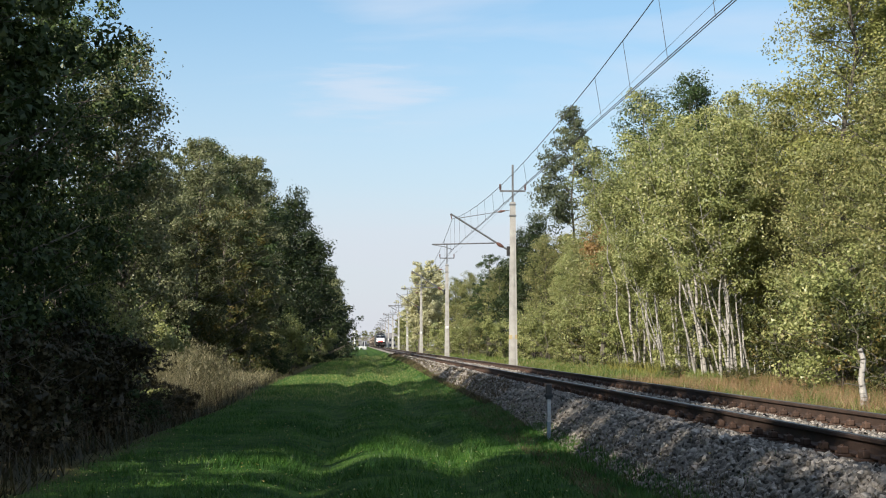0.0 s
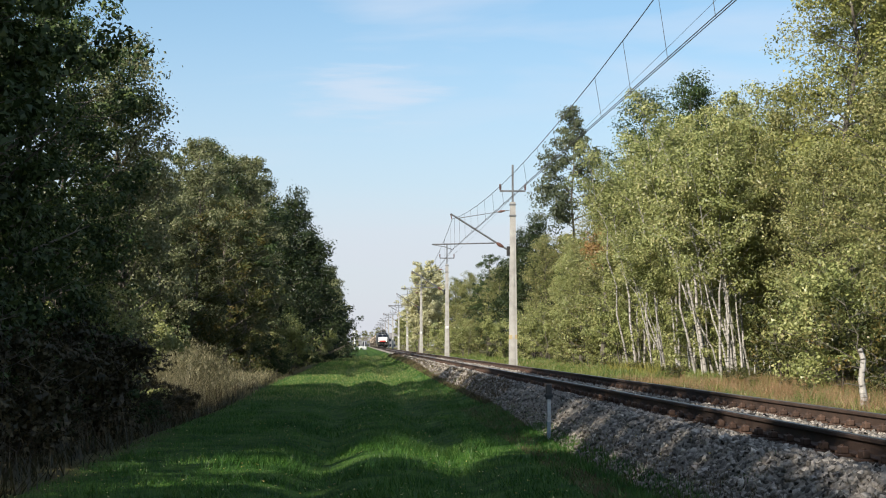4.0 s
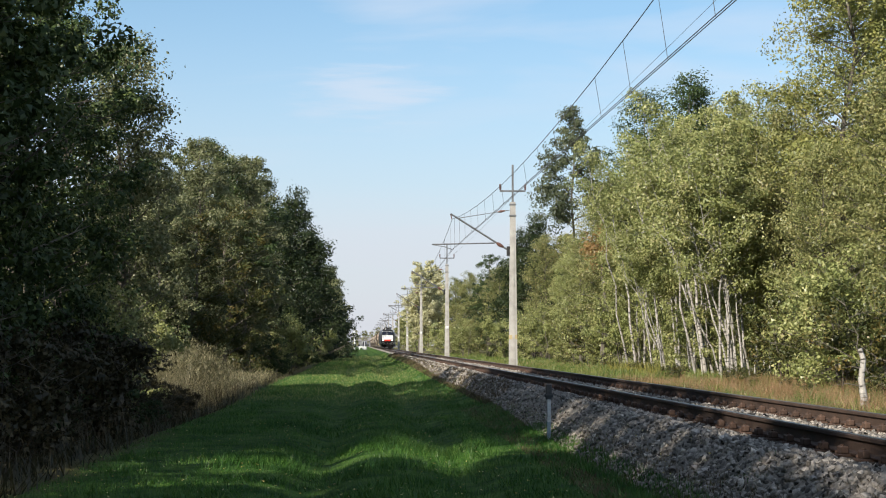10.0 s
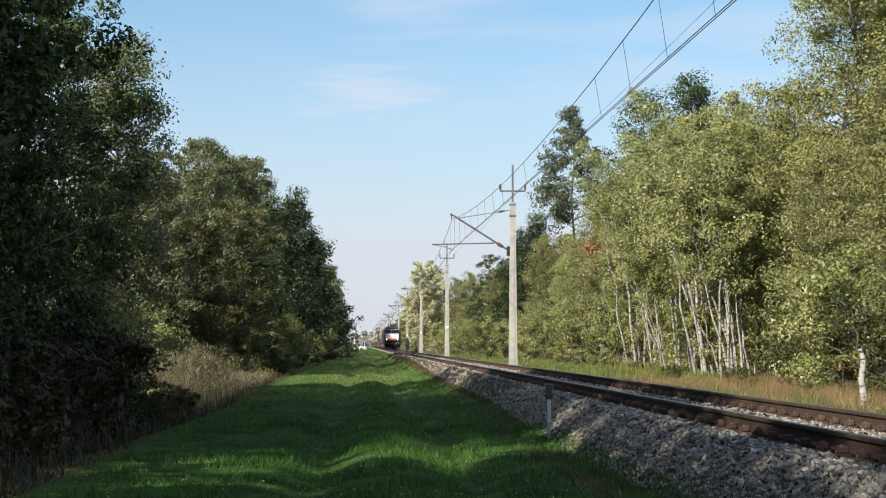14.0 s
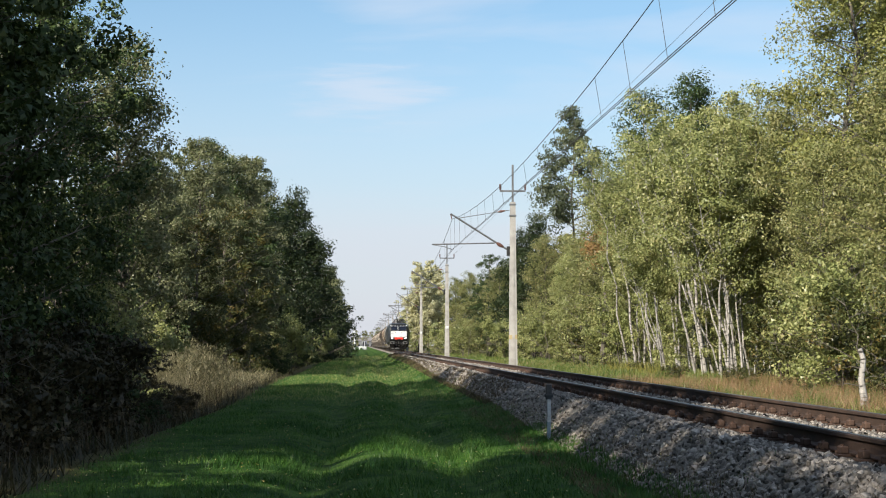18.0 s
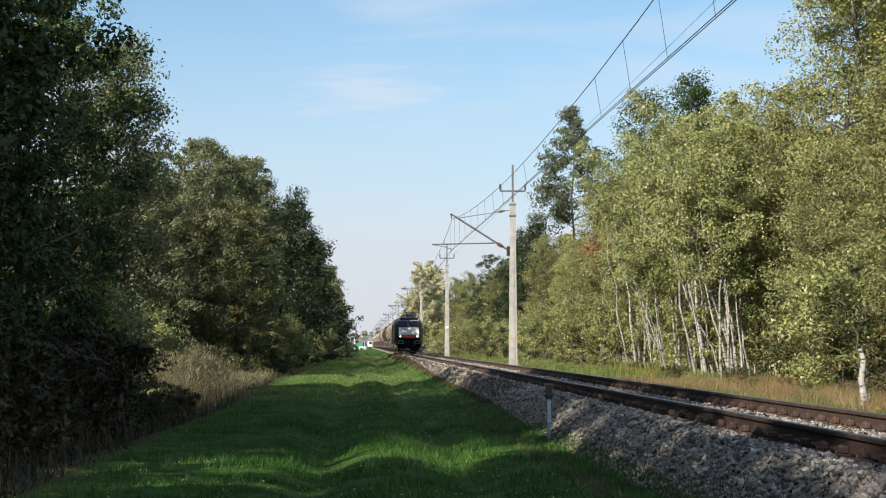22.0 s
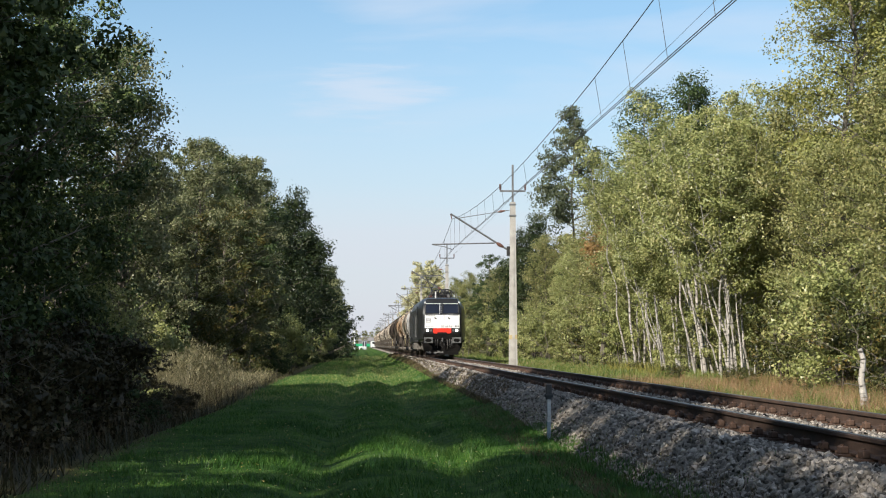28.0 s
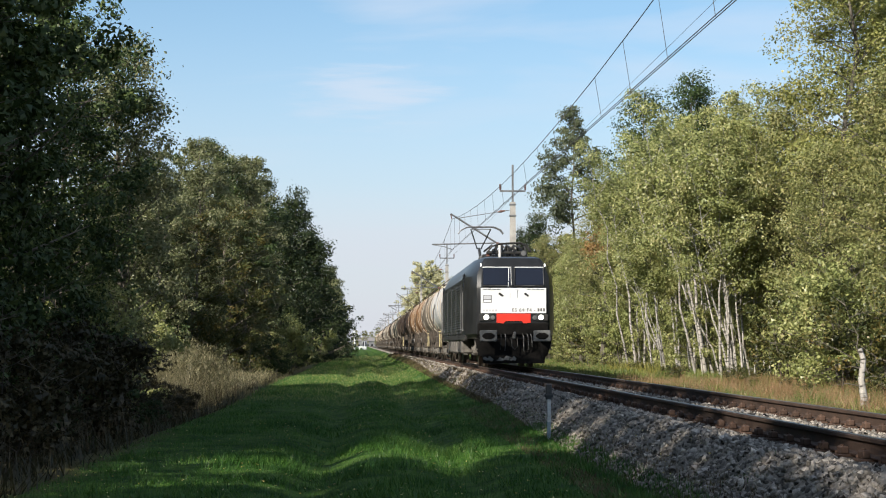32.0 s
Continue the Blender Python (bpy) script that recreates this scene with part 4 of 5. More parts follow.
blades("dry_stalks", "tall thin dead stalks standing in the ditch scrub", M["deadweed"], x, y, RG.uniform(0.3, 1.2, len(x)), 0.006, 17, curve=0.9)
c = RG.integers(0, 14, 1800)
tx, ty = RG.uniform(12.0, 13.9, 14), RG.uniform(68, 80, 14)
blades("goldenrod", "yellow-flowered weeds at the foot of the birches", M["gold"], tx[c] + RG.normal(0, 0.3, len(c)), ty[c] + RG.normal(0, 0.5, len(c)), RG.uniform(0.15, 0.6, len(c)), 0.009, 20, curve=1.2)
c = RG.integers(0, 90, 9000)
tx, ty = spread(90, 8.2, 14.5, 24, 66)
blades("verge_herbs", "green herb clumps among the dry grass", M["leafweed"], tx[c] + RG.normal(0, 0.22, len(c)), ty[c] + RG.normal(0, 0.25, len(c)), RG.uniform(0.05, 0.32, len(c)), 0.008, 22, curve=1.6)
c = RG.integers(0, 260, 30000)
tx, ty = spread(260, 8.6, 15.0, 25, 56)
blades("dry_tufts", "taller rust-brown tufts of dry grass on the verge", M["rustgrass"], tx[c] + RG.normal(0, 0.28, len(c)), ty[c] + RG.normal(0, 0.3, len(c)), RG.uniform(0.08, 0.4, len(c)) * RG.uniform(0.4, 1.3, 260)[c], 0.004, 11, curve=1.6)
c = RG.integers(0, 190, 24000)
tx, ty = spread(190, -3.2, 3.1, 16, 42)
tx[:34], ty[:34] = RG.uniform(-0.4, 1.8, 34), RG.uniform(23.5, 26.5, 34)
tx[34:46], ty[34:46] = RG.uniform(-2.0, -1.0, 12), RG.uniform(21.8, 23.4, 12)
blades("grass_tufts", "taller bright tufts of grass on the track", M["grass"], tx[c] + RG.normal(0, 0.17, len(c)), ty[c] + RG.normal(0, 0.25, len(c)), RG.uniform(0.05, 0.17, len(c)), 0.0055, 6, curve=1.6)
x, y = spread(900, -3.6, 3.6, 15, 60)
blades("fallen_leaves", "yellow and brown fallen leaves scattered on the grass", M["litter"], x, y, RG.uniform(0.008, 0.016, len(x)), 0.014, 8, lift=0.06, curve=4.5)
x, y = spread(9000, 2.75, 3.2, 13, 30)
blades("edge_grass", "rough grass creeping over the foot of the ballast", M["grass"], x, y, RG.uniform(0.03, 0.14, len(x)), 0.007, 16, curve=1.0)
x, y = spread(26000, 2.95, 3.75, 40, 190, 1.4)
blades("bank_weeds", "brown dry weeds and gravel dust on the bank beside the rails", M["deadweed"], x, y, RG.uniform(0.03, 0.13, len(x)), 0.006 * np.clip(y / 30, 0.8, 4), 18, curve=1.4)
x, y = spread(15000, 2.35, 3.4, 13, 40)
blades("dead_weeds", "brown dead weeds along the foot of the ballast", M["deadweed"], x, y, RG.uniform(0.03, 0.10, len(x)), 0.005, 9, curve=1.8)


def stones(n, x0, x1, y0, y1, seed):
    """Irregular angular lumps, n x 8 corners with ten faces each."""
    rg = np.random.default_rng(seed)
    ico = np.array([(1, -1, -0.8), (1, 1, -0.8), (-1, 1, -0.8), (-1, -1, -0.8), (0.7, -0.8, 0.7), (0.8, 0.7, 0.8), (-0.7, 0.8, 0.7), (-0.8, -0.7, 0.8)]) * 0.75
    fc = np.array([(0, 1, 5), (0, 5, 4), (1, 2, 6), (1, 6, 5), (2, 3, 7), (2, 7, 6), (3, 0, 4), (3, 4, 7), (4, 5, 6), (4, 6, 7)])
    x, y = rg.uniform(x0, x1, n), spread(n, 0, 1, y0, y1, 1.5)[1]
    c = np.stack([x, y, bed_z(x, y) + rg.uniform(-0.005, 0.025, n)], -1)
    s = rg.uniform(0.018, 0.042, (n, 1, 1)) * np.clip(y / 30, 1, 2.2)[:, None, None] * rg.uniform(0.55, 1.3, (n, 1, 3)) * rg.uniform(0.35, 1.35, (n, 8, 3))
    a = rg.uniform(0, 6.28, n)
    ca, sa = np.cos(a)[:, None], np.sin(a)[:, None]
    p = ico[None] * s
    for ax in (0, 1):
        t = rg.uniform(-0.9, 0.9, n)[:, None]
        u, w = p[..., ax].copy(), p[..., 2].copy()
        p[..., ax], p[..., 2] = u * np.cos(t) - w * np.sin(t), u * np.sin(t) + w * np.cos(t)
    q = np.stack([p[..., 0] * ca - p[..., 1] * sa, p[..., 0] * sa + p[..., 1] * ca, p[..., 2]], -1) + c[:, None]
    return q, fc


x, y = RG.uniform(-3.4, 3.0, 12000), RG.uniform(-14, 14.5, 12000)
blades("near_grass", "short green grass on the track", M["grass"], x, y, RG.uniform(0.04, 0.12, len(x)), 0.012, 13)
x, y = RG.uniform(7.4, 17, 16000), RG.uniform(-14, 24, 16000)
blades("near_dry_grass", "dry straw-coloured grass beyond the track", M["drygrass"], x, y, RG.uniform(0.08, 0.35, len(x)), 0.01, 14)


q, fc = stones(46000, 3.06, 6.8, 8.5, 150, 5)
v = q.reshape(-1, 3)
f = (np.arange(len(q))[:, None, None] * 8 + fc[None]).reshape(-1, 3)
q, fc = stones(7000, 3.06, 6.8, 8.5, 32, 9)
w = q.reshape(-1, 3) - np.array([0, 23.5, 0])
f = np.concatenate([f, len(v) + (np.arange(len(q))[:, None, None] * 8 + fc[None]).reshape(-1, 3)])
v = np.concatenate([v, w])
tagged(part("loose_stones", array_mesh("loose_stones", v, f, M["stone"]), None, track), kind="stuff")
q, fc = stones(8, 0, 1, 15, 16, 6)
stone_meshes = [array_mesh("ballast_stone", (k - k.mean(0)) * 1.15, fc, M["stone"]) for k in q]
for k in range(280):
    x, y = ROCK.uniform(3.15, 4.1), 10 + 16 * ROCK.random() ** 1.3
    ob = part("ballast_stone", stone_meshes[k % 8], None, track, at=(x, y, float(bed_z(np.array(x), np.array(y))) + 0.02))
    ob.rotation_euler = (ROCK.uniform(-0.6, 0.6), ROCK.uniform(-0.6, 0.6), ROCK.uniform(0, 6))

# ---- the train ----
M["locoblack"] = surface("black_engine_paint", (0.011, 0.012, 0.013), (0.022, 0.023, 0.025), 2.5, 0.3, bump=0.02, spec=0.25)
M["locogrey"] = surface("grille_paint", (0.02, 0.021, 0.022), (0.038, 0.04, 0.041), 3, 0.5, bump=0.05)
M["locowhite"] = surface("white_engine_paint", (0.64, 0.64, 0.63), (0.72, 0.72, 0.71), 2, 0.35, bump=0.02)
M["locored"] = surface("red_engine_paint", (0.55, 0.028, 0.015), (0.66, 0.04, 0.02), 3, 0.35, bump=0.02)
M["lettering"] = surface("grey_lettering", (0.10, 0.10, 0.10), (0.16, 0.16, 0.16), 6, 0.5, bump=0)
M["paleletter"] = surface("pale_lettering", (0.40, 0.40, 0.42), (0.5, 0.5, 0.52), 6, 0.5, bump=0)
M["buffergrey"] = surface("buffer_grey", (0.06, 0.06, 0.06), (0.15, 0.15, 0.145), 6, 0.55, 0.2, bump=0.1)
M["under"] = surface("dirty_underframe", (0.06, 0.054, 0.047), (0.19, 0.172, 0.15), 5, 0.85, 0.1, bump=0.2)
M["wagonunder"] = surface("grimy_underframe", (0.028, 0.023, 0.02), (0.12, 0.10, 0.082), 5, 0.9, 0.1, bump=0.2, spec=0.15)
M["wheel"] = surface("wheel_steel", (0.06, 0.045, 0.035), (0.14, 0.12, 0.10), 6, 0.5, 0.6, bump=0.05)
M["yellow"] = surface("yellow_rail_paint", (0.42, 0.34, 0.15), (0.58, 0.5, 0.3), 6, 0.5, bump=0.03)
M["plough"] = surface("plough_grey", (0.08, 0.08, 0.077), (0.17, 0.165, 0.16), 5, 0.6, bump=0.1)
M["lamp"] = glowing("headlamp_glass", (1.0, 0.97, 0.88), 3.5)
M["marker"] = glowing("marker_lamp", (1.0, 1.0, 0.95), 0.6)
glass = bpy.data.materials.new("dark_windscreen")
glass.use_nodes = True
gp = glass.node_tree.nodes["Principled BSDF"]
gp.inputs["Base Color"].default_value, gp.inputs["Roughness"].default_value = (0.012, 0.014, 0.022, 1), 0.06
M["glass"] = glass
M["apron"] = surface("apron_black", (0.005, 0.005, 0.005), (0.012, 0.011, 0.01), 5, 0.95, bump=0.1, spec=0.05)
TANKS = [((0.34, 0.34, 0.34), (0.54, 0.54, 0.54)), ((0.11, 0.095, 0.075), (0.25, 0.215, 0.175)), ((0.11, 0.055, 0.025), (0.27, 0.155, 0.08)), ((0.022, 0.017, 0.015), (0.065, 0.048, 0.042)), ((0.19, 0.17, 0.14), (0.40, 0.37, 0.32))]


def stained(name, a, b):
    """Tank paint with streaks of dirt that run down the sides."""
    m = surface(name, a, b, 1.2, 0.75, 0.0, bump=0.04, fine=9, spec=0.06)
    n, l = m.node_tree.nodes, m.node_tree.links
    p = n["Principled BSDF"]
    src = p.inputs["Base Color"].links[0].from_socket
    co, mp, t = n.new("ShaderNodeTexCoord"), n.new("ShaderNodeMapping"), n.new("ShaderNodeTexNoise")
    mp.inputs["Scale"].default_value = (0.4, 3.2, 0.3)
    t.inputs["Scale"].default_value, t.inputs["Detail"].default_value = 1.0, 5
    l.new(co.outputs["Object"], mp.inputs["Vector"])
    l.new(mp.outputs["Vector"], t.inputs["Vector"])
    r = n.new("ShaderNodeMapRange")
    r.inputs["From Min"].default_value, r.inputs["From Max"].default_value, r.inputs["To Max"].default_value = 0.5, 0.72, 0.75
    l.new(t.outputs["Fac"], r.inputs["Value"])
    mx = n.new("ShaderNodeMix")
    mx.data_type = "RGBA"
    mx.inputs["B"].default_value = (a[0] * 0.28, a[1] * 0.25, a[2] * 0.22, 1)
    l.new(r.outputs["Result"], mx.inputs["Factor"])
    l.new(src, mx.inputs["A"])
    l.new(mx.outputs["Result"], p.inputs["Base Color"])
    return m


def wheelset(parent, y, r, label=""):
    s = Shape()
    for sx in (-1, 1):
        x = sx * 0.7525
        prof = [(-0.065, r * 0.82), (-0.065, r * 0.985), (0.03, r), (0.045, r + 0.03), (0.065, r + 0.03), (0.07, r * 0.82), (0.03, r * 0.78), (0.02, r * 0.4), (0.09, r * 0.28), (0.09, 0.09), (-0.09, 0.09), (-0.09, r * 0.28), (-0.03, r * 0.4), (-0.02, r * 0.78)]
        s.lathe([(-sx * a, b) for a, b in prof], 0, (x, 0, 0), 18)
        for k in range(6):
            a = k * math.pi / 3
            s.box((x - sx * 0.05, math.cos(a) * r * 0.58, math.sin(a) * r * 0.58), (0.05, 0.09, 0.09), 0.01)
    s.tube([(-1.0, 0, 0), (1.0, 0, 0)], 0.085, 10)
    return part("wheelset", s, M["wheel"], parent, label or "steel wheels on an axle", smooth=True, at=(0, y, r))


def bogie(parent, y, base, r, material):
    b = part("bogie", Shape().box((0, 0, 0.62), (2.0, 0.4, 0.22), 0.03).box((0, 0, 0.8), (1.0, 0.7, 0.2), 0.03), M[material], parent, at=(0, y, 0))
    for sx in (-1, 1):
        s = Shape()
        s.box((sx * 1.02, 0, 0.66), (0.12, base + 1.0, 0.2), 0.03)
        s.box((sx * 1.02, 0, 0.5), (0.14, base * 0.55, 0.2), 0.04)
        part("bogie_side", s, M[material], b)
        for sy in (-1, 1):
            part("axle_box", Shape().box((sx * 1.06, sy * base / 2, r), (0.26, 0.34, 0.32), 0.05).tube([(sx * 1.18, sy * base / 2, r), (sx * 1.24, sy * base / 2, r)], 0.11, 10), M["under"], b)
            for o in (-0.27, 0.27):
                part("coil_spring", Shape().tube([(sx * 1.02, sy * base / 2 + o, r - 0.05), (sx * 1.02, sy * base / 2 + o, r + 0.28)], 0.07, 8), M["darksteel"], b)
            part("brake_shoe", Shape().box((sx * 0.75, sy * (base / 2 - r - 0.06), r), (0.1, 0.08, 0.34), 0.02), M["under"], b)
    return b


def buffer_pair(parent, y, sgn, wide):
    for sx in (-1, 1):
        b = part("buffer", Shape().lathe([(0, 0.14), (sgn * 0.34, 0.13), (sgn * 0.34, 0.1), (sgn * 0.55, 0.1)], 1, (0, 0, 0), 14), M["darksteel"], parent, at=(sx * 0.875, y, 1.06), smooth=True)
        part("buffer_plate", Shape().box((0, sgn * 0.585, 0), (wide, 0.05, 0.36), 0.06), M["buffergrey"], b)
        hw = wide * 0.36
        rim = [(-hw, 0.02), (-hw * 0.45, 0.10), (hw * 0.45, 0.10), (hw, 0.02), (hw, -0.03), (hw * 0.45, -0.115), (-hw * 0.45, -0.115), (-hw, -0.03)]
        part("buffer_grease", Shape().add([(x, sgn * 0.613, z) for x, z in rim] + [(x * 0.85, sgn * 0.622, z * 0.85) for x, z in rim],
             [tuple(range(8, 16))] + [(i, (i + 1) % 8, (i + 1) % 8 + 8, i + 8) for i in range(8)]), M["apron"], b, "black grease patch")


def locomotive():
    t = thing("electric_locomotive", "black electric locomotive with white and red front panels", "locomotive")
    L = 19.0
    levels = [(0.98, 1.30, 0.10), (1.12, 1.49, 0.03), (1.55, 1.49, 0.0), (2.05, 1.49, 0.0), (2.62, 1.49, 0.0), (2.72, 1.49, 0.03), (3.05, 1.47, 0.14), (3.30, 1.36, 0.23), (3.50, 1.25, 0.31), (3.64, 1.14, 0.42), (3.70, 0.98, 0.7)]
    s = Shape()
    rings = []
    for z, w, yf in levels:
        k = w / 1.49
        half = [(0.0, yf), (0.6 * k, yf), (1.06 * k, yf + 0.02), (1.20 * k, yf + 0.09), (1.27 * k, yf + 0.3), (1.40 * k, yf + 0.9), (w, yf + 1.6), (w, 4.0)]
        ring = half + [(x, L - y) for x, y in half[::-1]] + [(-x, L - y) for x, y in half[1:]] + [(-x, y) for x, y in half[:0:-1]]
        rings.append([(x, y, z) for x, y in ring])
    n = len(rings[0])
    s.add([p for r in rings for p in r], [(i * n + j, i * n + (j + 1) % n, (i + 1) * n + (j + 1) % n, (i + 1) * n + j) for i in range(len(rings) - 1) for j in range(n)]
          + [tuple(range(n - 1, -1, -1)), tuple(range((len(rings) - 1) * n, len(rings) * n))])
    body = part("body", s.mesh("body", M["locoblack"], True, 16), None, t, "glossy black body shell")
    part("front_panel", Shape().box((0, -0.006, 2.22), (2.16, 0.02, 0.83), 0.006), M["locowhite"], body, "white front panel")
    part("red_panel", Shape().add([(-0.56, -0.02, 1.795), (0.56, -0.02, 1.795), (0.56, -0.02, 1.50), (0.34, -0.02, 1.47), (0.26, -0.02, 1.55), (-0.26, -0.02, 1.55), (-0.34, -0.02, 1.47), (-0.56, -0.02, 1.50)]
         + [(-0.56, 0.01, 1.795), (0.56, 0.01, 1.795), (0.56, 0.01, 1.50), (0.34, 0.01, 1.47), (0.26, 0.01, 1.55), (-0.26, 0.01, 1.55), (-0.34, 0.01, 1.47), (-0.56, 0.01, 1.50)],
         [(7, 6, 5, 4, 3, 2, 1, 0)] + [(i, (i + 1) % 8, (i + 1) % 8 + 8, i + 8) for i in range(8)]), M["locored"], body, "bright red panel")
    # windscreens follow the rake of the face
    tilt = math.atan2(0.30, 0.78)   # rake of the face
    tm = Matrix.Rotation(-tilt, 3, "X")
    for sx in (-1, 1):
        w = part("windscreen", Shape().box((sx * 0.535, 0.118, 3.02), (0.93, 0.03, 0.62), 0.01, tm), M["glass"], body, "dark windscreen")
        fr = Shape()
        fr.box((sx * 0.535, 0.205, 3.325), (0.95, 0.035, 0.035), 0.006, tm)
        part("windscreen_rim", fr, M["whitepaint"], w, "pale top rim")
        part("windscreen_edge", Shape().box((sx * 0.535 + 0.465, 0.118, 3.02), (0.022, 0.035, 0.60), 0.005, tm), M["whitepaint" if sx < 0 else "buffergrey"], w, "thin side rim")
        part("windscreen_sill", Shape().box((sx * 0.535, 0.0, 2.7), (0.95, 0.035, 0.03), 0.006, tm), M["darksteel"], w)
        part("wiper", Shape().tube([(sx * 0.1 - 0.08, -0.03, 2.68), (sx * 0.1 - 0.06, 0.05, 2.85), (sx * 0.1 - 0.04, 0.18, 3.3)], 0.014, 5), M["whitepaint" if sx < 0 else "darksteel"], w)
        part("wiper_blade", Shape().tube([(sx * 0.45 - 0.3, 0.0, 2.7), (sx * 0.45 + 0.25, -0.02, 2.71)], 0.014, 5), M["buffergrey"], w)
        h = part("headlamp_housing", Shape().box((sx * 0.93, -0.005, 1.67), (0.42, 0.04, 0.24), 0.02), M["darksteel"], body)
        part("headlamp", Shape().lathe([(0, 0.082), (-0.02, 0.078), (-0.035, 0.05)], 1, (sx * 0.90 - 0.0, -0.025, 1.67), 18), M["lamp"], h, "lit round headlamp", smooth=True)
        part("tail_lamp", Shape().lathe([(0, 0.075), (-0.015, 0.07), (-0.02, 0.04)], 1, (sx * 0.69, -0.025, 1.66), 14), M["buffergrey"], h, smooth=True)
        part("marker_light", Shape().box((sx * 1.06, 0.22, 3.40), (0.05, 0.04, 0.10), 0.015), M["marker"], body)
        part("panel_grip", Shape().box((sx * 0.42 - 0.0, -0.03, 2.42), (0.16, 0.05, 0.07), 0.02, Matrix.Rotation(0.6, 3, "Y")), M["darksteel"], body)
    part("centre_post", Shape().box((0, 0.105, 3.02), (0.1, 0.03, 0.66), 0.008, tm), M["locoblack"], body)
    part("top_lamp", Shape().lathe([(0, 0.07), (-0.02, 0.065), (-0.03, 0.03)], 1, (0, -0.028, 2.50), 16), M["marker"], body, "small lit top lamp", smooth=True)
    hatch = part("panel_hatch", Shape().box((0, -0.02, 2.44), (0.22, 0.012, 0.26), 0.003), M["locowhite"], body)
    for sx in (-1, 1):
        part("hatch_hinge", Shape().box((sx * 0.12, -0.024, 2.44), (0.022, 0.02, 0.26), 0.004), M["paleletter"], hatch)
        for k in range(4):
            part("grip_bar", Shape().box((sx * (0.5 + 0.15 * k), -0.03, 2.60), (0.11, 0.03, 0.02), 0.005), M["lettering" if k % 2 else "darksteel"], body)
    part("hatch_rim", Shape().box((0, -0.024, 2.58), (0.34, 0.02, 0.022), 0.004), M["paleletter"], hatch)
    maker_plate = part("emblem_plate", Shape().box((-0.86, -0.018, 2.28), (0.29, 0.010, 0.25), 0.003), M["lettering"], body, "small framed maker's plate")
    part("emblem_field", Shape().box((-0.86, -0.024, 2.325), (0.25, 0.010, 0.12), 0.003), M["paleletter"], maker_plate)
    part("emblem_field", Shape().box((-0.86, -0.024, 2.205), (0.25, 0.010, 0.07), 0.003), M["locowhite"], maker_plate)
    for k in range(5):
        part("number_bar", Shape().box((-0.98 + 0.1 * k, -0.02, 1.90), (0.06, 0.012, 0.06), 0.003), M["paleletter"], body)
    for k in range(3):
        part("number_bar", Shape().box((0.82 + 0.09 * k, -0.02, 1.92), (0.06, 0.012, 0.10), 0.003), M["lettering"], body)
    fc = bpy.data.curves.new("class_lettering", "FONT")
    fc.body, fc.size, fc.extrude, fc.space_character = "ES 64 F4 -", 0.165, 0.004, 1.15
    fc.materials.append(M["lettering"])
    letters = new("class_lettering", fc)
    letters.parent = body
    letters.matrix_basis = pose(-0.06, -0.022, 1.86, 90, 0, 0)
    tagged(letters, "dark class lettering on the white panel")
    # front apron, buffers, coupling
    part("apron", Shape().box((0, 0.12, 1.28), (2.36, 0.3, 0.44), 0.05), M["apron"], t)
    part("apron_lower", Shape().add([(-1.28, 0.05, 0.98), (1.28, 0.05, 0.98), (1.12, 0.0, 0.42), (0.75, -0.05, 0.22), (-0.75, -0.05, 0.22), (-1.12, 0.0, 0.42), (-1.28, 0.6, 0.98), (1.28, 0.6, 0.98), (1.12, 0.5, 0.42), (0.75, 0.45, 0.22), (-0.75, 0.45, 0.22), (-1.12, 0.5, 0.42)],
         [(0, 5, 4, 3, 2, 1), (6, 7, 8, 9, 10, 11), (0, 1, 7, 6), (1, 2, 8, 7), (2, 3, 9, 8), (3, 4, 10, 9), (4, 5, 11, 10), (5, 0, 6, 11)]), M["apron"], t)
    part("snow_plough", Shape().add([(-1.05, -0.05, 0.42), (1.05, -0.05, 0.42), (1.0, -0.12, 0.16), (-1.0, -0.12, 0.16), (-1.05, 0.02, 0.42), (1.05, 0.02, 0.42), (1.0, -0.05, 0.16), (-1.0, -0.05, 0.16)],
         [(0, 3, 2, 1), (4, 5, 6, 7), (0, 1, 5, 4), (3, 7, 6, 2), (0, 4, 7, 3), (1, 2, 6, 5)]), M["apron"], t)
    for x0, w, tilt2 in ((-0.85, 0.36, -0.5), (-0.32, 0.5, 0.25), (-0.05, 0.26, -0.2)):
        rim = [(-0.5, -0.04), (-0.3, 0.05), (-0.05, 0.0), (0.15, 0.09), (0.5, 0.01), (0.35, -0.07), (0.05, -0.05), (-0.2, -0.08)]
        part("plough_scuff", Shape().add([(x0 + a * w, -0.135, 0.32 + b + a * w * tilt2 * 0.4) for a, b in rim] + [(x0 + a * w, -0.10, 0.32 + b + a * w * tilt2 * 0.4) for a, b in rim],
             [tuple(range(7, -1, -1)), tuple(range(8, 16))] + [(i, (i + 1) % 8, (i + 1) % 8 + 8, i + 8) for i in range(8)]), M["plough"], t, "scuffed bare metal on the plough")
    for sx in (-1, 1):
        part("step", Shape().box((sx * 1.12, 0.25, 0.62), (0.3, 0.3, 0.05), 0.01).box((sx * 1.24, 0.25, 0.8), (0.04, 0.3, 0.4), 0.01), M["under"], t)
    buffer_pair(t, 0.0, -1, 0.57)
    buffer_pair(t, L, 1, 0.62)
    hook = part("coupling_hook", Shape().box((0, -0.2, 1.04), (0.09, 0.4, 0.16), 0.03).box((0, -0.38, 1.12), (0.09, 0.1, 0.16), 0.03), M["buffergrey"], t)
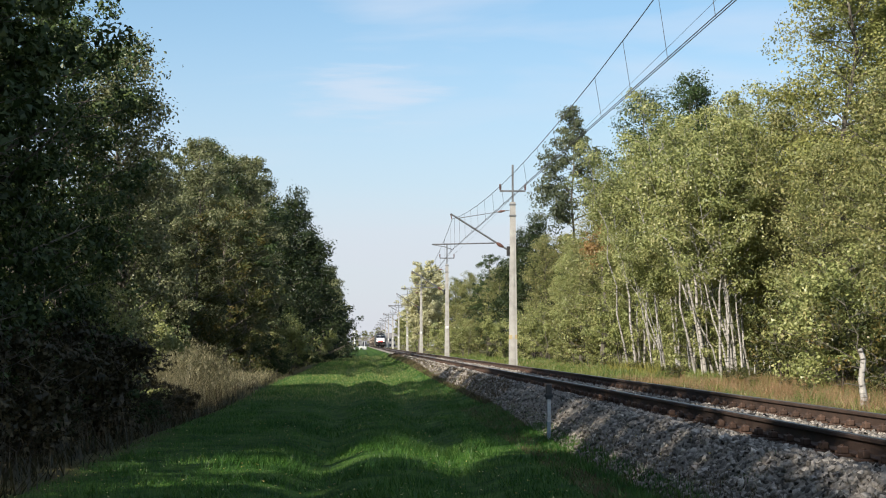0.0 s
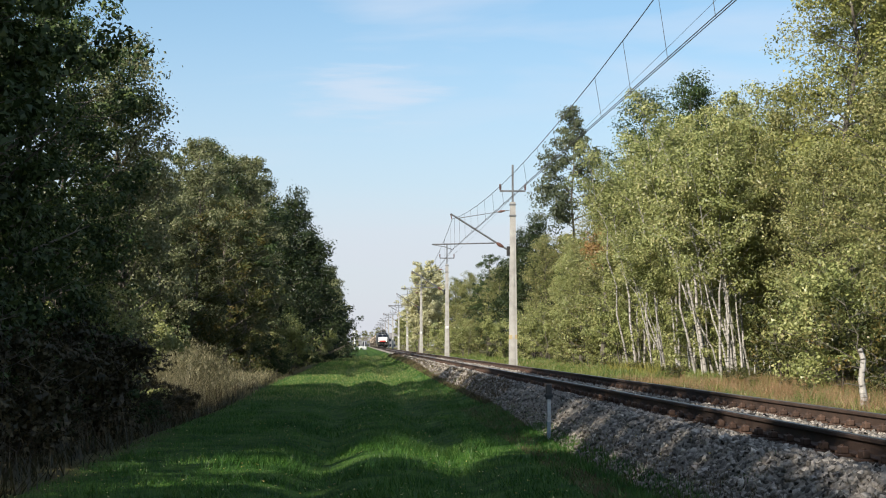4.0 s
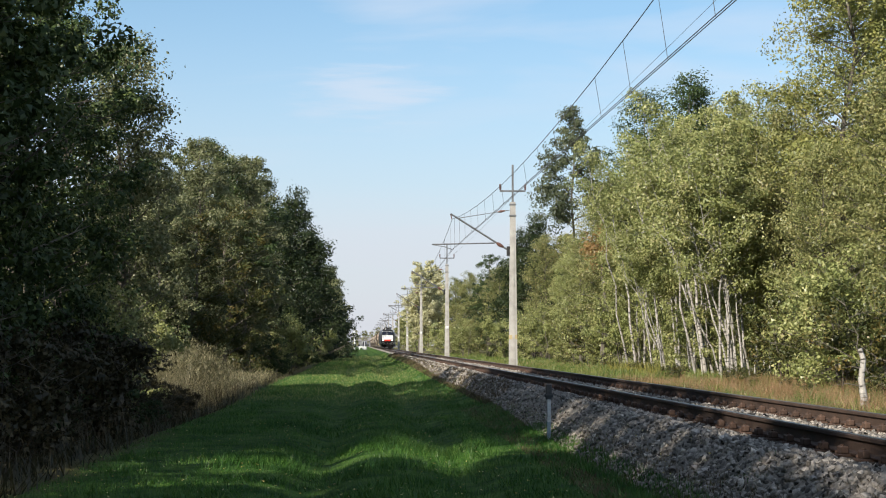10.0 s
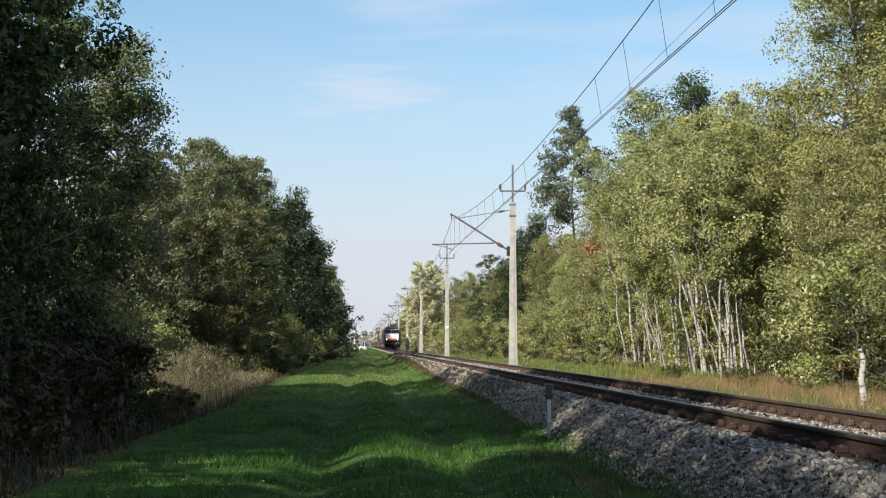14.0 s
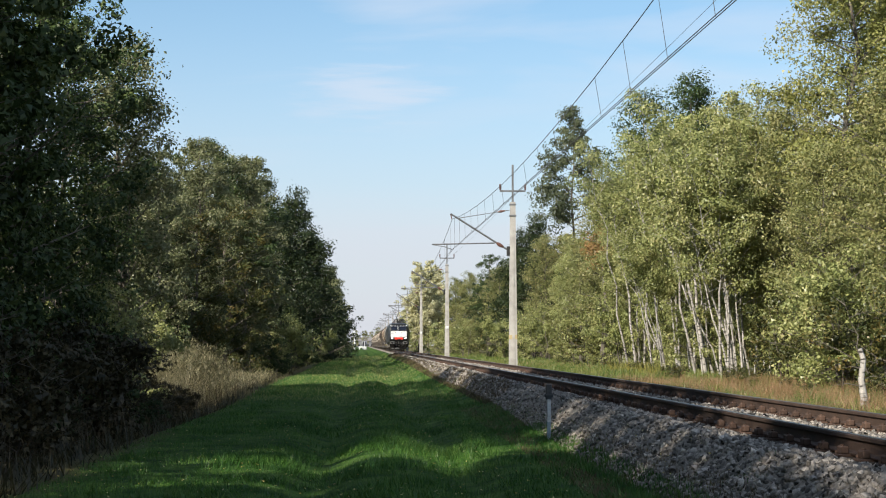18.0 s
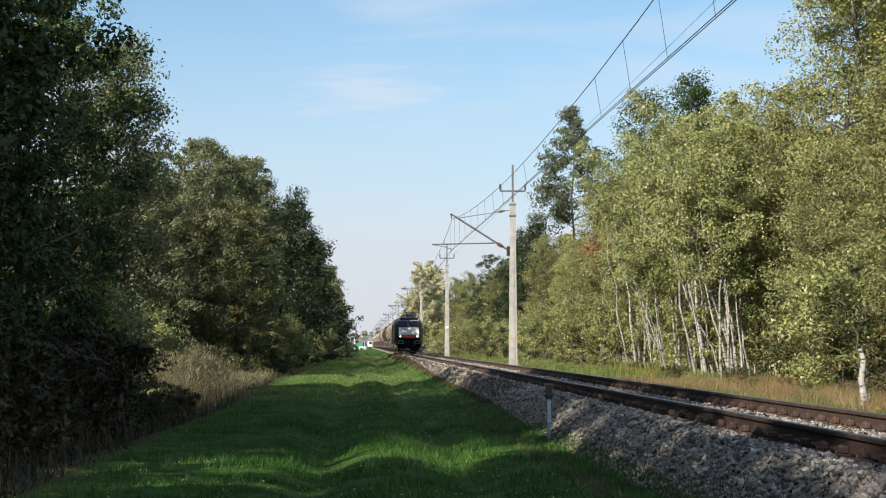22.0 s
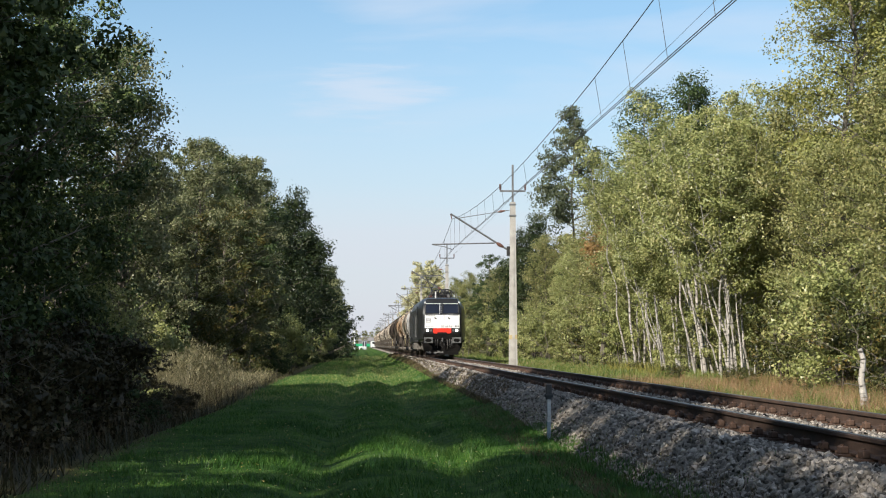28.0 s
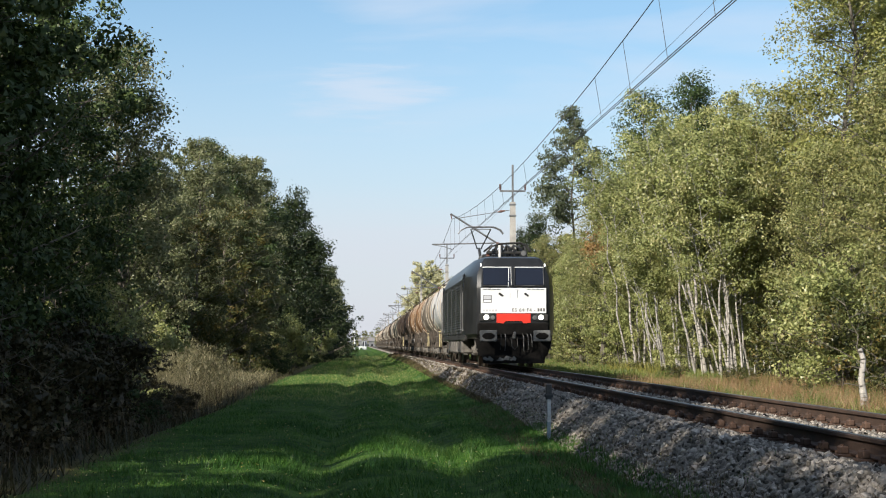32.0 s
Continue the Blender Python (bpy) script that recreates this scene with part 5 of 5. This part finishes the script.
    part("coupling_link", Shape().tube([(-0.09, -0.33, 1.02), (-0.1, -0.36, 0.72), (0.0, -0.36, 0.62), (0.1, -0.36, 0.72), (0.09, -0.33, 1.02)], 0.02, 6), M["darksteel"], hook)
    for x, z in ((-0.42, 0.62), (-0.28, 0.58), (0.3, 0.55), (0.45, 0.62), (0.56, 0.7)):
        part("brake_hose", Shape().tube([(x, -0.02, 1.12), (x * 1.02, -0.2, 1.02), (x * 1.05, -0.22, z + 0.15), (x * 1.08, -0.12, z)], 0.019, 6), M["buffergrey" if x > -0.3 else "darksteel"], t)
    # sides
    for sx in (-1, 1):
        g = part("grille", Shape().box((sx * 1.488, 9.5, 2.02), (0.02, 12.0, 1.72), 0.004), M["locogrey"], body, "grey side grille")
        slat = Shape().box((0, 0, 0), (0.045, 11.96, 0.05), 0.012, Matrix.Rotation(0.5 * sx, 3, "Y")).mesh("grille_slat", M["locogrey"])
        for k in range(18):
            part("grille_slat", slat, None, g, at=(sx * 1.503, 9.5, 1.28 + k * 0.09))
        for y in (3.5, 6.5, 9.5, 12.5, 15.5):
            part("grille_post", Shape().box((sx * 1.515, y, 2.02), (0.05, 0.07, 1.72), 0.01), M["locogrey"], g)
        for yd in (2.55, L - 2.55):
            d = part("cab_door", Shape().box((sx * 1.478, yd, 2.2), (0.04, 0.7, 2.0), 0.015), M["locoblack"], body)
            part("door_window", Shape().box((sx * 1.50, yd, 2.82), (0.02, 0.45, 0.5), 0.01), M["glass"], d)
            for o in (-0.47, 0.47):
                part("handrail", Shape().tube([(sx * 1.5, yd + o, 1.25), (sx * 1.55, yd + o, 1.3), (sx * 1.55, yd + o, 2.55), (sx * 1.5, yd + o, 2.6)], 0.018, 6), M["buffergrey"], d)
            for k in range(3):
                part("door_step", Shape().box((sx * 1.42, yd, 0.45 + 0.24 * k), (0.14, 0.5, 0.03), 0.006), M["under"], t)
        part("sole_bar", Shape().box((sx * 1.44, L / 2, 1.03), (0.1, 15.2, 0.2), 0.02), M["darksteel"], t)
        for y in (5.2, 7.0, 8.4, 9.9, 11.3, 13.0):
            part("equipment_box", Shape().box((sx * 1.18, y, 0.72), (0.5, 1.1 if y != 8.4 else 0.8, 0.52), 0.05), M["under"], t)
        for k, y in enumerate((3.2, 4.1, 5.0, 15.2)):
            part("side_marking", Shape().box((sx * 1.497, y, 1.3), (0.012, 0.32, 0.09), 0.003), M["paleletter"], body)
    for y in (3.6, L - 3.6):
        bogie(t, y, 2.9, 0.6, "under")
    wheels = [wheelset(t, y + o, 0.625) for y in (3.6, L - 3.6) for o in (-1.45, 1.45)]
    # roof
    part("roof_deck", Shape().box((0, L / 2, 3.74), (1.7, 15.0, 0.08), 0.02), M["locogrey"], t)
    for y in (4.4, 6.2, 12.0, 13.4):
        for sx in (-0.5, 0.5):
            part("roof_insulator", Shape().lathe([(0, 0.05), (0.06, 0.09), (0.09, 0.05), (0.14, 0.09), (0.17, 0.05), (0.22, 0.09), (0.26, 0.04)], 2, (sx, y, 3.78), 10), M["insulator"], t, smooth=True)
    part("roof_bus_bar", Shape().tube([(0.5, 4.4, 4.05), (0.5, 13.4, 4.05)], 0.025, 6), M["darksteel"], t)
    part("main_breaker", Shape().box((-0.35, 8.2, 3.95), (0.4, 0.9, 0.34), 0.04), M["buffergrey"], t)
    part("roof_fan_box", Shape().box((0.3, 10.0, 3.9), (0.9, 1.4, 0.26), 0.04), M["locogrey"], t)
    part("horn", Shape().lathe([(0, 0.03), (-0.2, 0.04), (-0.32, 0.09)], 1, (0.45, 1.5, 3.85), 10), M["buffergrey"], t)
    part("antenna", Shape().tube([(-0.35, 1.2, 3.66), (-0.35, 1.2, 4.12)], 0.045, 8), M["whitepaint"], t, "white roof antenna")
    # folded collector near the front, raised one near the back
    f = part("folded_pantograph", Shape().box((0, 3.2, 3.98), (1.3, 0.1, 0.1), 0.02).box((0, 5.2, 3.98), (1.3, 0.1, 0.1), 0.02), M["darksteel"], t, "folded current collector")
    for sx in (-0.55, -0.2, 0.2, 0.55):
        part("collector_rod", Shape().tube([(sx, 3.0, 4.12), (sx * 0.7, 4.2, 4.3), (sx, 5.6, 4.16)], 0.035, 6), M["darksteel"], f)
    for y in (3.0, 3.35):
        part("collector_bow", Shape().tube([(-0.6, y, 4.02), (-0.45, y, 4.2), (-0.2, y, 4.28), (0.5, y, 4.32), (0.75, y, 4.22), (0.9, y, 4.0)], 0.03, 6), M["darksteel"], f)
    for k in range(12):
        part("collector_spring", Shape().tube([(-0.4 + 0.11 * k, 3.3 + 0.2 * (k % 3), 3.85), (-0.32 + 0.1 * k, 4.2, 4.14 + 0.14 * (k % 2)), (-0.4 + 0.1 * k, 4.9, 3.95)], 0.04, 5), M["darksteel"], f)
    p = part("raised_pantograph", Shape().box((0, 14.6, 3.95), (1.2, 1.2, 0.1), 0.02), M["darksteel"], t, "raised current collector touching the wire")
    part("lower_arm", Shape().tube([(0, 14.2, 4.0), (0, 15.9, 4.85)], 0.06, 8), M["darksteel"], p)
    part("upper_arm", Shape().tube([(-0.08, 15.9, 4.85), (-0.42, 14.9, 5.62)], 0.03, 6).tube([(0.08, 15.9, 4.85), (0.42, 14.9, 5.62)], 0.03, 6).tube([(-0.42, 14.9, 5.62), (0.42, 14.9, 5.62)], 0.02, 6), M["steel"], p)
    for y in (14.72, 15.08):
        part("contact_strip", Shape().tube([(-0.95, y, 5.42), (-0.82, y, 5.58), (-0.62, y, 5.68), (-0.5, y, 5.71), (0.5, y, 5.71), (0.62, y, 5.68), (0.82, y, 5.58), (0.95, y, 5.42)], 0.025, 6), M["steel"], p)
    return t, wheels


WAGON = 13.6


def tank_wagon(colour):
    t = thing("tank_wagon", "weathered four-axle tank wagon with ladders and walkway", "tank wagon", "wagons of the train")
    L = WAGON - 1.24
    a, b = TANKS[colour]
    r, cz = 1.42, 2.55
    y0, y1 = 0.55, L - 0.55
    prof = [(y0 - 0.34, 0.05), (y0 - 0.32, 0.45), (y0 - 0.24, 0.85), (y0 - 0.1, 1.18), (y0 + 0.08, 1.36), (y0 + 0.25, r), (y1 - 0.25, r), (y1 - 0.08, 1.36), (y1 + 0.1, 1.18), (y1 + 0.24, 0.85), (y1 + 0.32, 0.45), (y1 + 0.34, 0.05)]
    tank = part("tank", Shape().lathe(prof, 1, (0, 0, cz), 36), stained("tank_paint", a, b), t, smooth=True)
    for y in (y0 + 0.28, y0 + 2.7, y1 - 2.7, y1 - 0.28):
        part("tank_band", Shape().lathe([(-0.05, r - 0.01), (-0.05, r + 0.013), (0.05, r + 0.013), (0.05, r - 0.01)], 1, (0, y, cz), 36), M["tankband"], tank, "pale rust-stained ring", smooth=True)
    part("manhole", Shape().lathe([(0, 0.34), (0.22, 0.34), (0.24, 0.4), (0.28, 0.4), (0.3, 0.1)], 2, (0, L / 2, cz + r - 0.04), 16), M["wagonunder"], tank, smooth=True)
    part("roof_walkway", Shape().box((0.62, L / 2, cz + r - 0.06), (0.4, 4.6, 0.04), 0.008), M["wagonunder"], tank)
    for sx in (-1, 1):
        part("sole_bar", Shape().box((sx * 1.05, L / 2, 1.05), (0.16, L, 0.3), 0.02), M["wagonunder"], t)
        for y in (2.0, L / 2, L - 2.0):
            part("saddle", Shape().box((sx * 0.85, y, 1.38), (0.5, 0.5, 0.5), 0.05), M["wagonunder"], t)
        s = Shape()
        for o in (-0.2, 0.2):
            s.tube([(sx * 1.5, L / 2 + o, 0.75), (sx * 1.5, L / 2 + o, 2.4), (sx * 1.15, L / 2 + o, 3.6), (sx * 0.7, L / 2 + o, 3.98)], 0.022, 5)
        for k in range(8):
            s.tube([(sx * 1.5, L / 2 - 0.2, 0.85 + 0.2 * k), (sx * 1.5, L / 2 + 0.2, 0.85 + 0.2 * k)], 0.016, 5)
        part("ladder", s, M["wagonunder"], t)
        part("brake_valve", Shape().box((sx * 1.2, L / 2 + 1.4, 0.75), (0.3, 0.5, 0.3), 0.04), M["wagonunder"], t)
        for y in (0.55, L - 0.55):
            part("grab_rail", Shape().tube([(sx * 1.3, y - 0.16, 0.35), (sx * 1.36, y - 0.16, 1.3), (sx * 1.36, y + 0.16, 1.3), (sx * 1.3, y + 0.16, 0.35)], 0.02, 6), M["wagonunder"], t)
            part("foot_step", Shape().box((sx * 1.3, y, 0.4), (0.3, 0.36, 0.04), 0.006), M["wagonunder"], t)
        part("hazard_plate", Shape().box((sx * 1.2, L / 2 - 2.2, 1.1), (0.02, 0.36, 0.24), 0.006), M["paleletter"], t)
    part("headstock", Shape().box((0, 0.06, 1.05), (2.5, 0.14, 0.34), 0.02), M["wagonunder"], t)
    part("headstock", Shape().box((0, L - 0.06, 1.05), (2.5, 0.14, 0.34), 0.02), M["wagonunder"], t)
    part("centre_sill", Shape().box((0, L / 2, 1.05), (0.5, L - 0.3, 0.34), 0.02), M["wagonunder"], t)
    buffer_pair(t, 0.0, -1, 0.45)
    buffer_pair(t, L, 1, 0.45)
    for y in (2.2, L - 2.2):
        bogie(t, y, 1.8, 0.46, "wagonunder")
    wheels = [wheelset(t, y + o, 0.46) for y in (2.2, L - 2.2) for o in (-0.9, 0.9)]
    return t, wheels


M["tankband"] = surface("band_paint", (0.30, 0.20, 0.12), (0.78, 0.72, 0.62), 2, 0.6, bump=0.05, spec=0.1)
loco, loco_wheels = locomotive()
first_wagon, wagon_wheels = tank_wagon(0)
M["darkband"] = surface("grimy_band", (0.05, 0.035, 0.025), (0.16, 0.12, 0.09), 2, 0.7, bump=0.05, spec=0.1)
tank_meshes, dark_bands = {0: None}, {}
wagons = [first_wagon]
ORDER = [0, 1, 2, 2, 3, 3, 3, 4, 1, 4, 3, 4, 1, 4, 4, 3, 1, 4, 2, 4, 1, 3, 4, 1, 4, 2]
NAMES = {0: "silver-grey tank wagon with yellow grab rails", 1: "dull grey-brown tank wagon, streaked with dirt", 2: "rust-orange tank wagon with pale rings", 3: "dark brown tank wagon, grimy all over", 4: "cream-coloured tank wagon with dirt streaks"}
for k in range(1, 26):
    w = copy_thing(first_wagon, pose(0, 0, 0))
    c = ORDER[k]
    if c:
        if c not in tank_meshes:
            old = next(o for o in first_wagon.children if o.name.startswith("tank"))
            tank_meshes[c] = old.data.copy()
            tank_meshes[c].materials[0] = stained("tank_paint", *TANKS[c])
        tank = next(o for o in w.children if o.name.startswith("tank"))
        tank.data = tank_meshes[c]
        if c == 3:
            for o in tank.children:
                if o.name.startswith("tank_band"):
                    if o.data.name not in dark_bands:
                        dark_bands[o.data.name] = o.data.copy()
                        dark_bands[o.data.name].materials[0] = M["darkband"]
                    o.data = dark_bands[o.data.name]
                    tagged(o, "grimy brown ring")
    wagons.append(tagged(w, NAMES[c]))
tagged(first_wagon, NAMES[0])
for k in (0, 1, 5):
    for sx in (-1, 1):
        part("end_hand_rail", Shape().tube([(sx * 1.38, 1.0, 1.38), (sx * 1.38, 2.5, 1.38)], 0.035, 6), M["yellow"], wagons[k], "yellow hand rail")
        for y in (1.05, 2.45):
            part("rail_leg", Shape().box((sx * 1.36, y, 0.98), (0.035, 0.05, 0.6), 0.01), M["yellow"], wagons[k], "yellow hand rail leg")

# ---- small things along the line ----
M["postwhite"] = surface("weathered_white", (0.30, 0.31, 0.32), (0.58, 0.60, 0.61), 9, 0.7, bump=0.1)
post = thing("marker_post", "small black and white track marker post in the grass", "marker post", at=(3.02, 26.6, 0.0))
part("post_foot", Shape().box((0, 0, 0.16), (0.06, 0.06, 0.5), 0.01), M["postblue"], post)
part("post_plate", Shape().box((0, -0.01, 0.56), (0.062, 0.062, 0.38), 0.01), M["postwhite"], post, "white middle section")
part("post_cap", Shape().box((0, 0, 0.86), (0.10, 0.09, 0.26), 0.015).box((0, 0, 0.80), (0.14, 0.12, 0.06), 0.015), M["postblack"], post, "black top section")
stump = thing("birch_stump", "weathered broken birch trunk with peeling bark", "stump", at=(10.2, 33.2, 0.22))
part("trunk", Shape().tube([(0, 0, -0.2), (0.02, 0, 0.3), (-0.03, 0.02, 0.7), (0.02, 0, 1.1), (-0.05, 0, 1.32)], [0.10, 0.08, 0.065, 0.06, 0.045], 9), M["birch"], stump, smooth=True)
for a, z, l in ((2.6, 0.55, 0.7), (0.4, 0.7, 0.5), (3.3, 0.9, 0.4), (0.2, 1.0, 0.35)):
    part("dead_twig", Shape().tube([(0, 0, z), (math.cos(a) * l * 0.5, 0.1, z + 0.06), (math.cos(a) * l, 0.15, z + 0.02)], [0.012, 0.008, 0.004], 5), M["bark"], stump)


# ---- the level crossing far down the line ----
M["asphalt"] = surface("asphalt", (0.04, 0.04, 0.042), (0.07, 0.07, 0.07), 2, 0.9, bump=0.2)
M["wall"] = surface("grey_render", (0.12, 0.12, 0.125), (0.19, 0.19, 0.195), 0.6, 0.9, bump=0.1, fine=6)
M["hutgrey"] = surface("hut_paint", (0.26, 0.27, 0.29), (0.38, 0.39, 0.41), 1, 0.8, bump=0.1)
M["roof"] = surface("grey_roofing", (0.14, 0.13, 0.13), (0.22, 0.21, 0.20), 1, 0.9, bump=0.2, fine=8)
M["lorrygreen"] = surface("green_lorry_paint", (0.02, 0.28, 0.12), (0.03, 0.36, 0.16), 1, 0.4, bump=0.02)
M["rubber"] = surface("tyre_rubber", (0.015, 0.015, 0.015), (0.03, 0.03, 0.03), 8, 0.9, bump=0.1)
road = tagged(new("road", Shape().box((0, 601, 0.06), (900, 6.5, 0.3), 0.05).mesh("road", M["asphalt"])), "narrow asphalt road over the level crossing", "road", kind="structure")


def lorry(name, label, paint):
    t = thing(name, label, "lorry")
    part("cargo_box", Shape().box((-1.2, 0, 1.35), (5.2, 2.4, 1.0), 0.06), M[paint], t)
    cab = part("cab", Shape().box((2.55, 0, 1.65), (1.9, 2.3, 2.1), 0.15), M["whitepaint"], t)
    part("cab_window", Shape().box((2.75, -1.155, 2.1), (1.0, 0.03, 0.7), 0.01), M["glass"], cab)
    part("chassis", Shape().box((0, 0, 0.75), (7.2, 0.9, 0.25), 0.03), M["darksteel"], t)
    for x in (-2.6, 2.5):
        for y in (-1.0, 1.0):
            part("wheel", Shape().lathe([(-0.14, 0.3), (-0.14, 0.48), (0.14, 0.48), (0.14, 0.3)], 1, (x, y, 0.48), 16), M["rubber"], t, smooth=True)
    return t


green_lorry = lorry("lorry", "green box lorry with a white cab on the crossing road", "lorrygreen")
hut = thing("crossing_hut", "small grey crossing keeper's hut with dark openings", "hut", at=(1.0, 592, 0.05))
part("wall", Shape().box((0, 0, 1.5), (1.5, 1.6, 3.0), 0.03), M["hutgrey"], hut)
part("roof", Shape().box((0, 0, 3.08), (2.0, 1.9, 0.18), 0.03), M["roof"], hut)
for x in (-0.45, 0.45):
    part("window", Shape().box((x, -0.81, 1.7), (0.4, 0.04, 2.2), 0.01), M["glass"], hut)
table = thing("concrete_barrier", "low white concrete barrier on two feet", "barrier", at=(0.2, 560, 0.05))
part("beam", Shape().box((0, 0, 0.85), (2.6, 0.4, 0.45), 0.04), M["whitepaint"], table)
for x in (-0.9, 0.9):
    part("foot", Shape().box((x, 0, 0.3), (0.35, 0.35, 0.7), 0.03), M["whitepaint"], table)
mast = thing("signal_mast", "tall white signal mast beside the crossing", "signal", at=(-2.5, 585, 0.05))
part("mast", Shape().tube([(0, 0, -0.2), (0, 0, 8.2)], [0.34, 0.26], 10), M["whitepaint"], mast, smooth=True)
part("signal_head", Shape().box((0, -0.2, 7.4), (0.7, 0.35, 1.4), 0.08), M["darksteel"], mast)


def far_house(x, y, w, d, h, label):
    t = thing("house", label, "house", at=(x, y, -0.1))
    part("wall", Shape().box((0, 0, h / 2), (w, d, h), 0.05), M["wall"], t)
    part("roof", Shape().add([(-w / 2 - 0.4, -d / 2 - 0.4, h), (w / 2 + 0.4, -d / 2 - 0.4, h), (w / 2 + 0.4, d / 2 + 0.4, h), (-w / 2 - 0.4, d / 2 + 0.4, h), (-w / 2 - 0.4, 0, h + d * 0.32), (w / 2 + 0.4, 0, h + d * 0.32)],
         [(0, 1, 5, 4), (2, 3, 4, 5), (0, 4, 3), (1, 2, 5), (3, 2, 1, 0)]), M["roof"], t)
    n = int(w / 2.4)
    for k in range(n):
        for z in ((1.5, 4.3) if h > 5 else (1.5,)):
            part("window", Shape().box(((k + 0.5) * w / n - w / 2, -d / 2 - 0.02, z), (1.1, 0.08, 1.3), 0.02), M["glass"], t)


far_house(6.5, 1050, 8, 8, 4.2, "grey two-storey house beyond the crossing")
far_house(-2, 1150, 8, 8, 4.6, "pale grey house among far trees")
far_house(15, 880, 12, 8, 5.6, "pale house beyond the end of the line")
for k in range(26):
    plant("far", -55 + 5 * k + TR.uniform(-2, 2), 1000 + TR.uniform(-40, 60), TR.uniform(8, 12))


def motions():
    def face(t):
        return FRONT_END + SPEED * (32.0 - t)

    times = [2.0 * k for k in range(17)]
    walk(loco, [(t, pose(TRACK, face(t), RAIL)) for t in times])
    for k, w in enumerate(wagons):
        walk(w, [(t, pose(TRACK, face(t) + 20.24 + WAGON * k, RAIL)) for t in times])
    walk(green_lorry, [(t, pose(x, 601, 0.21)) for t, x in ((0, -26), (16.5, -26), (18.5, -7), (20, 0.2), (26, 0.6), (28, 1.6), (30, 6.5), (32, 16))])
    # the wind rocks the trees at the wood's edge a little
    for tree_ob in SWAYING:
        own = random.Random(tree_ob.name)
        m0 = tree_ob.matrix_basis.copy()
        ph, ph2, size = own.uniform(0, 6.28), own.uniform(0, 6.28), own.uniform(0.12, 0.32)
        rows = []
        for k in range(41):
            t = 0.8 * k
            a = size * (math.sin(t * 1.35 + ph) + 0.5 * math.sin(t * 2.3 + ph2))
            rows.append((t, Matrix.Translation(m0.translation) @ pose(0, 0, 0, 0.4 * a, a, 0) @ m0.to_quaternion().to_matrix().to_4x4()))
        walk(tree_ob, rows)
    turning = list(wagon_wheels)
    for w in wagons[1:6]:
        turning += [o for o in w.children if o.name.startswith("wheelset")]
    for group, r, step in ((loco_wheels, 0.625, 2), (turning, 0.46, 1)):
        for w in group:
            at = w.location.copy()
            rows = []
            for f in range(0, 961, step):
                t = f / 30.0
                rows.append((t, Matrix.Translation(at) @ Matrix.Rotation(SPEED * t / r, 4, "X")))
            walk(w, rows)


motions()
